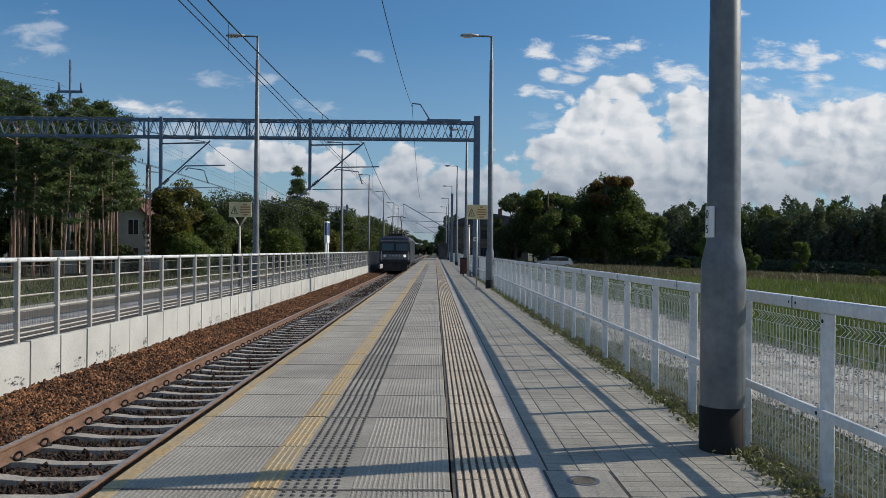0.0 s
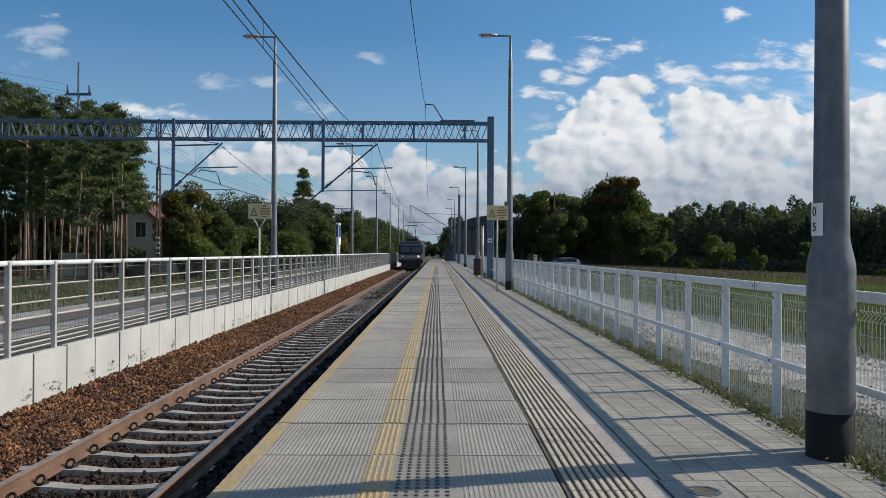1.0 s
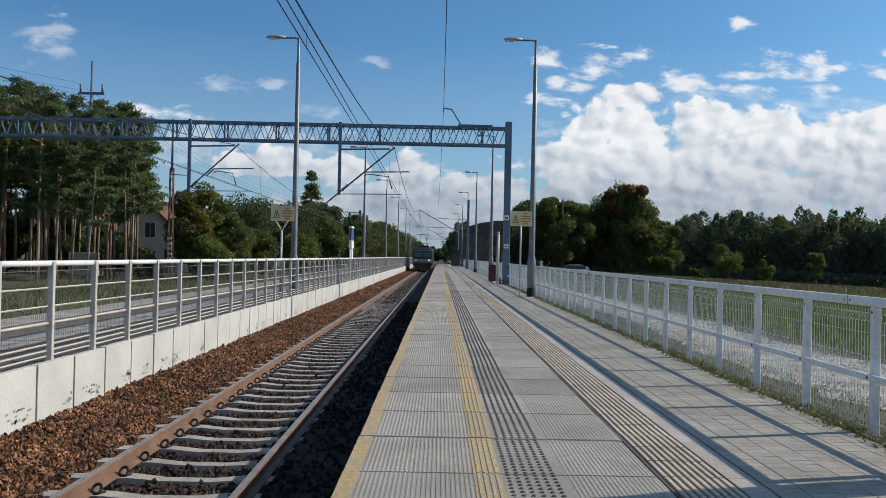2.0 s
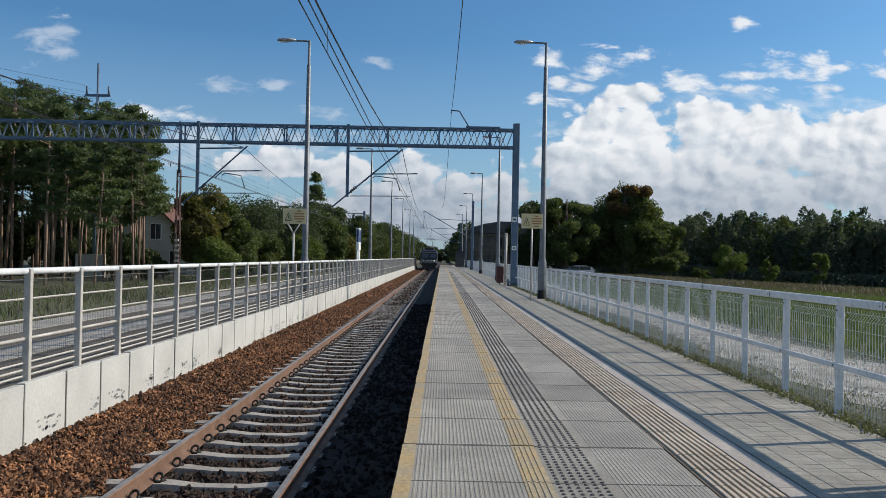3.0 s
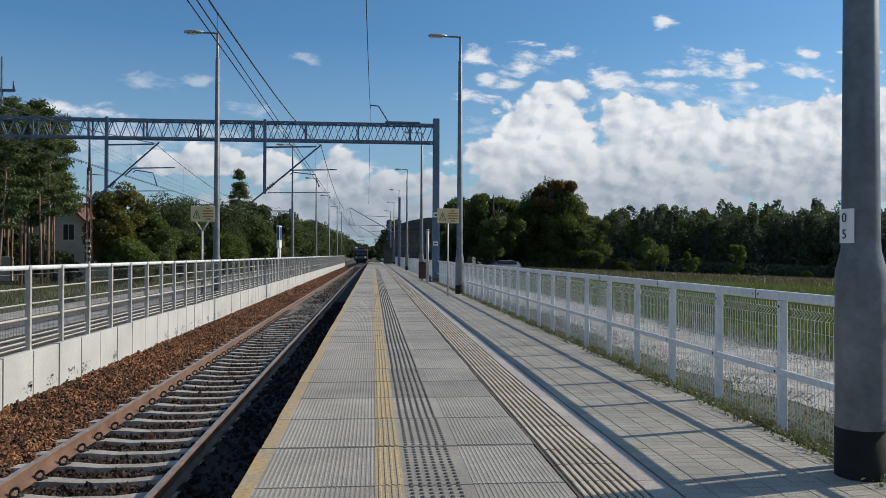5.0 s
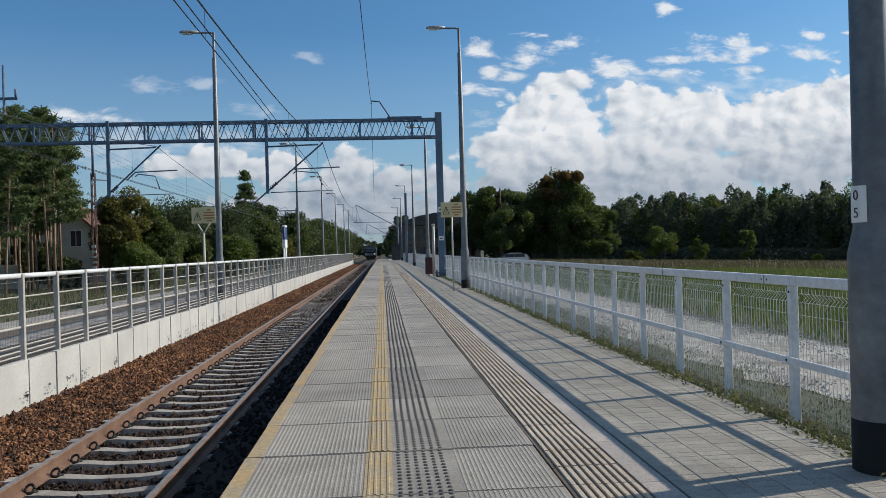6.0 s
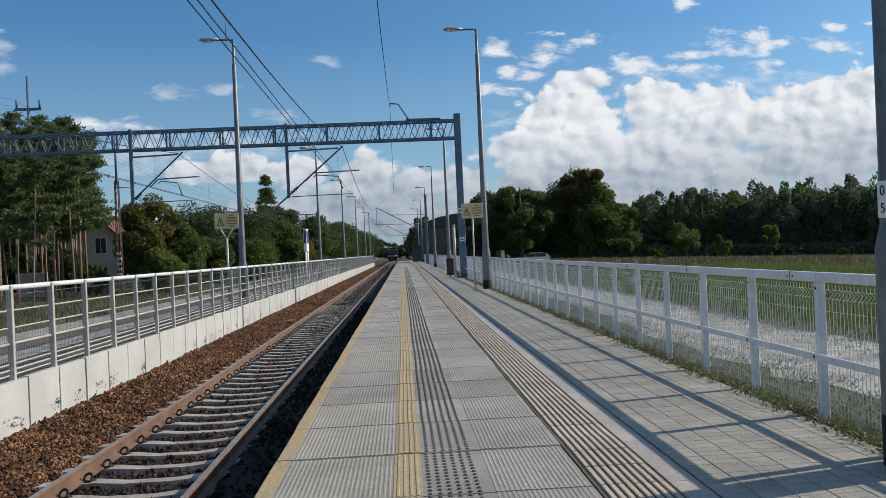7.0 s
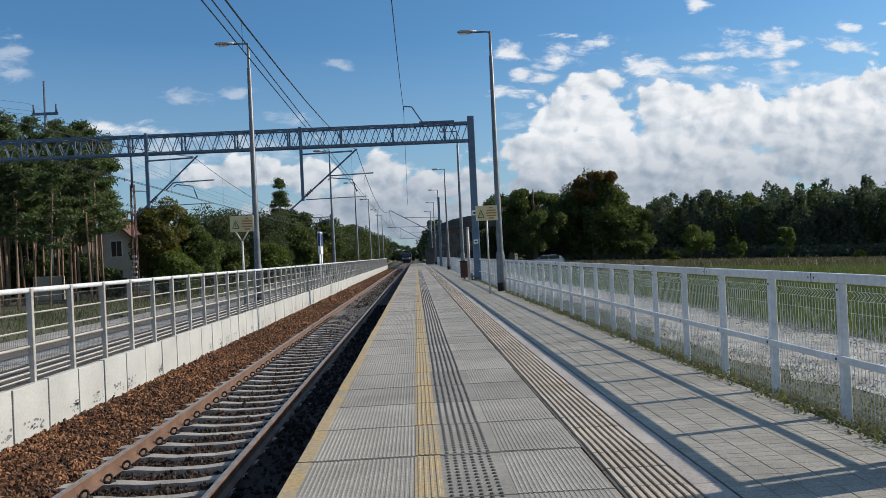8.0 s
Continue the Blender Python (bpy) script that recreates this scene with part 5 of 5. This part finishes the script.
# ---- buildings, vehicles ----
def build_house():
    x0, y0 = -30.3, 82
    h = thing("house", "cream plastered house with a brown-red tiled roof", "house", at=(x0, y0, ground_z(x0, y0)))
    bm = B()
    box(bm, -2.7, 4.8, 0, 9, 0, 3.7)
    vs = [bm.verts.new(p) for p in ((-2.7, 0, 3.7), (4.8, 0, 3.7), (1.0, 0, 7.2), (-2.7, 9, 3.7), (4.8, 9, 3.7), (1.0, 9, 7.2))]
    for q in ((0, 1, 2), (3, 5, 4), (0, 3, 4, 1)):
        bm.faces.new([vs[i] for i in q])
    part("wall", bm, "plaster", h)
    bm = B()
    for s, ex in ((-1, -3.2), (1, 5.3)):
        a = [bm.verts.new(p) for p in ((1.0, -0.5, 7.3), (ex, -0.5, 3.25), (ex, 11.5, 3.25), (1.0, 11.5, 7.3))]
        b = [bm.verts.new((v.co.x, v.co.y, v.co.z + 0.18)) for v in a]
        bm.faces.new(a), bm.faces.new(b)
        for k in range(4):
            bm.faces.new((a[k], a[(k + 1) % 4], b[(k + 1) % 4], b[k]))
    roof = part("roof", bm, "rooftile", h)
    bm = B()
    box(bm, 1.6, 2.2, 5, 5.6, 6.0, 8.0)
    part("chimney", bm, "rooftile", roof)
    for wx, wz, ww, wh in ((1.0, 3.5, 1.0, 1.5), (-1.3, 1.0, 0.9, 1.3), (3.0, 1.0, 0.9, 1.3)):
        bm = B()
        box(bm, wx - 0.07, wx + ww + 0.07, -0.05, 0.03, wz - 0.07, wz + wh + 0.07)
        win = part("window", bm, "white", h)
        bm = B()
        box(bm, wx, wx + ww / 2 - 0.03, -0.06, -0.045, wz, wz + wh)
        box(bm, wx + ww / 2 + 0.03, wx + ww, -0.06, -0.045, wz, wz + wh)
        part("pane", bm, "glass", win)
    bm = B()
    box(bm, 0.9, 2.0, -0.05, 0.03, 0, 2.1)
    part("door", bm, "rooftile", h, "brown front door")
    # garden wall posts
    for k, (wx, ww) in enumerate(((-29.6, 2.4), (-26.0, 1.4))):
        bm = B()
        box(bm, 0, ww, 0, 0.25, 0, 1.9, 0.02)
        ob = new("garden_wall", as_mesh("garden_wall", bm, "plaster"))
        ob.location = (wx, 66, ground_z(wx, 66))
        tagged(ob, "weathered cream garden wall beside the pines", "wall", group="garden walls")


def build_station():
    x0, y0, wid = 4.7, 153, 15.0
    s = thing("station_house", "old grey-brown station house with a dark roof", "station building", at=(x0, y0, ground_z(x0, y0)))
    bm = B()
    box(bm, 0, wid, 0, 20, 0, 7.3)
    part("wall", bm, "render_grey", s)
    bm = B()
    rings = []
    prof = [(-0.7, 7.0), (1.2, 7.9), (3.5, 8.6), (6.5, 9.1), (8.5, 9.1), (11.5, 8.6), (13.8, 7.9), (wid + 0.7, 7.0), (wid + 0.7, 6.8), (-0.7, 6.8)]
    for y in (-0.6, 20.6):
        rings.append([bm.verts.new((px, y, pz)) for px, pz in prof])
    n = len(prof)
    for k in range(n):
        bm.faces.new((rings[0][k], rings[0][(k + 1) % n], rings[1][(k + 1) % n], rings[1][k]))
    bm.faces.new(rings[0]), bm.faces.new(rings[1][::-1])
    roof = part("roof", bm, "dark_roof", s)
    bm = B()
    box(bm, 9.4, 10.1, 2, 2.7, 8.6, 10.2)
    part("chimney", bm, "rooftile", roof)
    for z0, z1 in ((3.5, 3.8), (6.3, 6.7)):
        bm = B()
        box(bm, -0.06, wid + 0.06, -0.10, 0, z0, z1)
        part("cornice", bm, "trim_grey", s)
    for k in range(6):
        bm = B()
        box(bm, 2.5 * k + 0.0, 2.5 * k + 0.35, -0.07, 0, 0, 6.3)
        part("pilaster", bm, "trim_grey", s)
    for wz in (0.9, 4.3):
        for k in range(5):
            wx = 0.95 + 2.5 * k
            bm = B()
            box(bm, wx - 0.08, wx + 1.18, -0.05, 0.05, wz - 0.08, wz + 1.78)
            win = part("window", bm, "trim_grey", s)
            for a, b in ((0, 0.52), (0.58, 1.1)):
                bm = B()
                box(bm, wx + a, wx + b, -0.065, -0.052, wz, wz + 1.7)
                part("pane", bm, "glass", win)
    sh = thing("platform_shelter", "small dark waiting shelter on the far platform", "shelter", at=(3.0, 128, 0))
    bm = B()
    box(bm, -0.6, 0.9, 0, 4, 2.4, 2.55)
    part("roof", bm, "dark_roof", sh)
    for y in (0.1, 3.9):
        bm = B()
        box(bm, -0.5, 0.8, y - 0.04, y + 0.04, 0, 2.4)
        part("side_panel", bm, "dark_roof", sh)


def build_car():
    c = thing("parked_car", "silver-grey hatchback car parked under the trees", "car", at=(15.6, 92, ground_z(15.6, 92) + 0.0))
    prof = [(-2.1, 0.35), (-2.1, 0.80), (-1.75, 0.92), (-0.95, 1.0), (-0.35, 1.42), (0.9, 1.48), (1.7, 1.30), (2.05, 0.95), (2.1, 0.35)]
    bm = B()
    a = [bm.verts.new((x, -0.85 + (0.12 if z > 1.1 else 0), z)) for x, z in prof]
    b = [bm.verts.new((x, 0.85 - (0.12 if z > 1.1 else 0), z)) for x, z in prof]
    for k in range(len(prof) - 1):
        bm.faces.new((a[k], a[k + 1], b[k + 1], b[k]))
    bm.faces.new(a), bm.faces.new(b[::-1]), bm.faces.new((a[0], b[0], b[-1], a[-1]))
    part("body", bm, "car", c)
    bm = B()
    for x0, x1 in ((-0.75, 0.25), (0.32, 1.5)):
        box(bm, x0, x1, -0.86, -0.80, 0.98, 1.36)
    part("side_window", bm, "glass", c)
    for x in (-1.35, 1.35):
        for y in (-0.82, 0.82):
            bm = B()
            tube(bm, [(x, y - 0.1, 0.32), (x, y + 0.1, 0.32)], 0.32, 14)
            w = part("wheel", bm, "rubber", c)
            bm = B()
            tube(bm, [(x, y - 0.11, 0.32), (x, y + 0.11, 0.32)], 0.2, 10)
            part("rim", bm, "galv", w)


def build_station_board():
    s = thing("name_board", "narrow blue and white station board on two posts", "sign", at=(-5.08, 52, -0.1))
    bm = B()
    box(bm, -0.09, 0.09, -0.6, 0.6, 1.9, 3.3, 0.01)
    b = part("board", bm, "white", s)
    bm = B()
    box(bm, 0.092, 0.10, -0.55, 0.55, 2.4, 3.2)
    box(bm, -0.07, 0.07, -0.608, -0.602, 2.4, 3.2)
    part("blue_field", bm, "bluesign", b)
    for y in (-0.5, 0.5):
        bm = B()
        tube(bm, [(0, y, 0), (0, y, 1.9)], 0.06, 8)
        part("post", bm, "white", s)


def build_manhole():
    c = thing("cover_slab", "square concrete cover slab let into the paving", "cover slab", at=(2.80, 5.14, 0))
    bm = B()
    box(bm, -0.20, 0.20, -0.27, 0.27, -0.05, 0.0025, 0.003)
    part("slab", bm, "slab", c)
    bm = B()
    box(bm, -0.212, 0.212, -0.282, 0.282, -0.05, 0.0008)
    part("joint", bm, "joint", c, "dark open joint round the slab")
    m = thing("manhole_lid", "small round iron lid set in the paving", "manhole lid", at=(2.80, 5.19, 0.0035))
    for r0, r1, z, name, mt in ((0.0, 0.07, 0.001, "lid", "asphalt"), (0.078, 0.10, 0.003, "ring", "column")):
        bm = B()
        n = 24
        a = [bm.verts.new((r1 * math.cos(6.2832 * k / n), r1 * math.sin(6.2832 * k / n), z)) for k in range(n)]
        d = [bm.verts.new((r1 * math.cos(6.2832 * k / n), r1 * math.sin(6.2832 * k / n), z - 0.01)) for k in range(n)]
        for k in range(n):
            bm.faces.new((a[k], a[(k + 1) % n], d[(k + 1) % n], d[k]))
        if r0:
            b = [bm.verts.new((r0 * math.cos(6.2832 * k / n), r0 * math.sin(6.2832 * k / n), z)) for k in range(n)]
            for k in range(n):
                bm.faces.new((a[k], a[(k + 1) % n], b[(k + 1) % n], b[k]))
        else:
            bm.faces.new(a)
        part(name, bm, mt, m)


def build_bin():
    b = thing("litter_bin", "rust-red litter bin beside a lamp column", "litter bin", at=(3.50, 45.0, 0))
    bm = B()
    box(bm, -0.2, 0.2, -0.18, 0.18, 0.10, 0.95, 0.03)
    part("body", bm, "bin", b)
    bm = B()
    tube(bm, [(0, 0.2, 0), (0, 0.2, 1.05)], 0.03, 8)
    box(bm, -0.22, 0.22, -0.2, 0.2, 0.95, 1.0, 0.01)
    part("lid", bm, "tar", b)


def build_mast_fittings():
    """Small white plates on the gantry mast and the grey pipe beside it."""
    for z, h in ((2.0, 0.22), (3.5, 0.26)):
        p = thing("mast_plate", "small white plate fixed to the gantry mast", "sign", at=(4.05, 42.788, z), group="mast plates")
        bm = B()
        box(bm, -0.12, 0.12, -0.010, 0.010, -h / 2, h / 2, 0.003)
        board = part("plate", bm, "plate", p)
        bm = B()
        box(bm, -0.07, 0.07, -0.0125, -0.0105, -h * 0.2, h * 0.15)
        part("print", bm, "ink", board, "dark bar of print")
    p = thing("steel_pipe", "pale grey upright steel pipe beside the gantry mast", "pipe", at=(3.72, 44.0, 0))
    bm = B()
    tube(bm, [(0, 0, 0.0), (0, 0, 2.7)], 0.075, 14)
    pipe = part("pipe", bm, "galv", p)
    bm = B()
    tube(bm, [(0, 0, 2.7), (0, 0, 2.78), (0, 0, 2.8)], [0.085, 0.085, 0.05], 14)
    part("cap", bm, "galv", pipe)


def build_loco():
    """The locomotive; its front end looks back along -y, wheels at z = 0."""
    l = thing("locomotive", "grey-blue electric locomotive with dark roof and pantographs", "locomotive")
    bm = B()
    W = 1.5
    secs = [(0.0, 0.96, 1.05, 3.05), (0.12, 1.0, 1.0, 3.3), (0.5, 1.0, 1.0, 3.5), (15.4, 1.0, 1.0, 3.5), (15.8, 1.0, 1.0, 3.3), (15.92, 0.96, 1.05, 3.05)]
    rings = []
    for y, w, lo, hi in secs:
        a = W * w
        rings.append([bm.verts.new(p) for p in ((-a, y, lo), (-a, y, hi - 0.35), (-a * 0.86, y, hi - 0.08), (-a * 0.5, y, hi), (a * 0.5, y, hi), (a * 0.86, y, hi - 0.08), (a, y, hi - 0.35), (a, y, lo))])
    for r, s in zip(rings, rings[1:]):
        for k in range(8):
            bm.faces.new((r[k], r[(k + 1) % 8], s[(k + 1) % 8], s[k]))
    bm.faces.new(rings[0]), bm.faces.new(rings[-1][::-1])
    body = part("body", bm, "loco", l)
    bm = B()
    box(bm, -1.43, 1.43, -0.03, 0.0, 1.25, 1.75, 0.01)
    part("front_band", bm, "loco_band", body)
    for x0, x1 in ((-1.22, -0.12), (0.12, 1.22)):
        bm = B()
        box(bm, x0 - 0.06, x1 + 0.06, -0.03, 0.05, 2.02, 2.86, 0.02)
        fr = part("windscreen_frame", bm, "loco_dark", body)
        fr.matrix_basis = Matrix.Translation((0, -0.19, 2.02)) @ Euler((radians(-13), 0, 0)).to_matrix().to_4x4() @ Matrix.Translation((0, -0.03, -2.02))
        bm = B()
        box(bm, x0, x1, -0.042, -0.032, 2.09, 2.79)
        part("windscreen", bm, "sky_glass", fr, "windscreen glass coloured grey-blue like reflected sky")
    bm = B()
    box(bm, -1.36, 1.36, -0.10, 0.3, 2.96, 3.06, 0.02)
    part("brow", bm, "loco_band", body, "pale ledge above the windscreens")
    for x in (-0.45, -0.15, 0.15, 0.45):
        bm = B()
        tube(bm, [(x, -0.06, 1.60), (x, 0.0, 1.60)], 0.055, 10)
        part("marker_lamp", bm, "lens", body)
    for x in (-1.28, 1.28):
        bm = B()
        tube(bm, [(x, -0.02, 1.15), (x, -0.09, 1.2), (x, -0.09, 1.95), (x, -0.02, 2.0)], 0.018, 6)
        part("handrail", bm, "lens", body)
    for x, m in ((-0.95, "lens"), (0.95, "headlamp")):
        bm = B()
        tube(bm, [(x, -0.09, 1.60), (x, 0.02, 1.60)], 0.13, 14)
        part("headlight", bm, m, body)
    for x in (-0.87, 0.87):
        bm = B()
        tube(bm, [(x, -0.52, 1.06), (x, -0.46, 1.06)], 0.22, 14)
        tube(bm, [(x, -0.5, 1.06), (x, 0.1, 1.06)], 0.09, 10)
        part("buffer", bm, "loco_dark", l)
    bm = B()
    box(bm, -1.45, 1.45, 0.05, 15.85, 0.80, 1.04)
    box(bm, -1.15, 1.15, -0.1, 0.1, 0.16, 0.8)
    box(bm, -1.2, 1.2, 5.5, 10.4, 0.35, 0.8)
    part("underframe", bm, "loco_dark", l)
    for yb in (3.2, 12.7):
        bm = B()
        for s in (-1, 1):
            box(bm, s * 1.08 - 0.06, s * 1.08 + 0.06, yb - 2.2, yb + 2.2, 0.45, 0.78)
        box(bm, -1.0, 1.0, yb - 0.4, yb + 0.4, 0.4, 0.8)
        bogie = part("bogie", bm, "loco_dark", l)
        for dy in (-1.5, 1.5):
            bm = B()
            for s in (-1, 1):
                tube(bm, [(s * 0.70, yb + dy, 0.625), (s * 0.83, yb + dy, 0.625)], 0.625, 22)
            tube(bm, [(-0.7, yb + dy, 0.625), (0.7, yb + dy, 0.625)], 0.08, 8)
            part("wheelset", bm, "railside", bogie)
    bm = B()
    box(bm, -0.7, 0.7, 1.0, 15.0, 3.48, 3.62)
    for y in (4.5, 7.5, 10.8):
        box(bm, -0.8, 0.8, y, y + 1.6, 3.5, 3.85, 0.05)
    for y in (1.4, 6.5, 9.6):
        for x in (-0.6, 0.0, 0.6):
            tube(bm, [(x, y, 3.55), (x, y, 3.98)], 0.06, 8)
    tube(bm, [(-0.6, 1.4, 3.98), (-0.6, 14.0, 3.98)], 0.03, 6)
    tube(bm, [(0.6, 1.4, 3.98), (0.6, 14.0, 3.98)], 0.03, 6)
    part("roof_equipment", bm, "loco_dark", l)
    for y, up in ((3.0, 1.5), (13.0, 0.35)):
        bm = B()
        for s in (-0.55, 0.55):
            tube(bm, [(s, y - 0.6, 3.95), (s * 0.9, y + 0.7, 3.95 + up * 0.5), (s * 0.7, y, 3.95 + up)], 0.035, 6)
            tube(bm, [(s, y + 0.6, 3.95), (s * 0.9, y - 0.7, 3.95 + up * 0.5), (s * 0.7, y, 3.95 + up)], 0.03, 6)
        for dy in (-0.15, 0.15):
            tube(bm, [(-0.95, y + dy, 3.85 + up), (-0.6, y + dy, 3.97 + up), (0.6, y + dy, 3.97 + up), (0.95, y + dy, 3.85 + up)], 0.035, 6)
        part("pantograph", bm, "loco_dark", l)
    return l


build_ground()
build_ballast()
build_left_platform()
build_right_fence()
build_left_fence()
lamp = build_lamp(3.93, 6.0, 0, 9.35, "grey steel lamp column with a black tarred foot beside the fence", 1.17)
for y in (29.97, 53, 75.5, 99, 122, 146):
    copy_thing(lamp, pose(3.93, y, 0))
for y in (29.97, 59, 84, 108, 132, 150):
    ob = copy_thing(lamp, pose(-4.72 - 0.008 * min(y - 30, 40), y, -0.1))
    ob["label"] = "grey steel lamp column on the opposite platform"
build_number_plate(3.93, 6.0)
build_gantry(43.0, -27.0, 3.92, "blue-grey lattice gantry spanning both tracks", ((4.08, 0.0),), True)
build_gantry(128.0, -22.0, -12.0, "far lattice gantry over the outer tracks", ((-12.2, -1.0), (-21.8, -0.8)), False)
build_lattice_mast()
build_power_pole()
build_bracket(97)
build_bracket(160)
build_wires()
build_sign(3.36, 28.4, 2.49, 3.0, 0.74, 0.0, 0.0, "cream warning sign on a thin post beside the lamp", False)
build_sign(-4.56, 26.9, 2.43, 2.93, 0.75, -0.02, -0.1, "cream warning sign on a forked post behind the fence", True)
build_station_board()
build_bin()
build_manhole()
build_mast_fittings()
build_house()
build_station()
build_car()
build_vegetation()
build_forest()
build_grass()
build_track(TRACK_X, -8, 400, "track", "rusty railway track on pale concrete sleepers", True)
build_track(TRACK2_X, -8, 400, "track", "second railway track beyond the opposite platform", False)
build_platform()
loco = build_loco()


def motions():
    walk(loco, [(t, pose(TRACK_X, 77.0 + 21.2 * t, RAIL_Z)) for t in (0.0, 2.0, 4.0, 6.0, 8.0)])


motions()
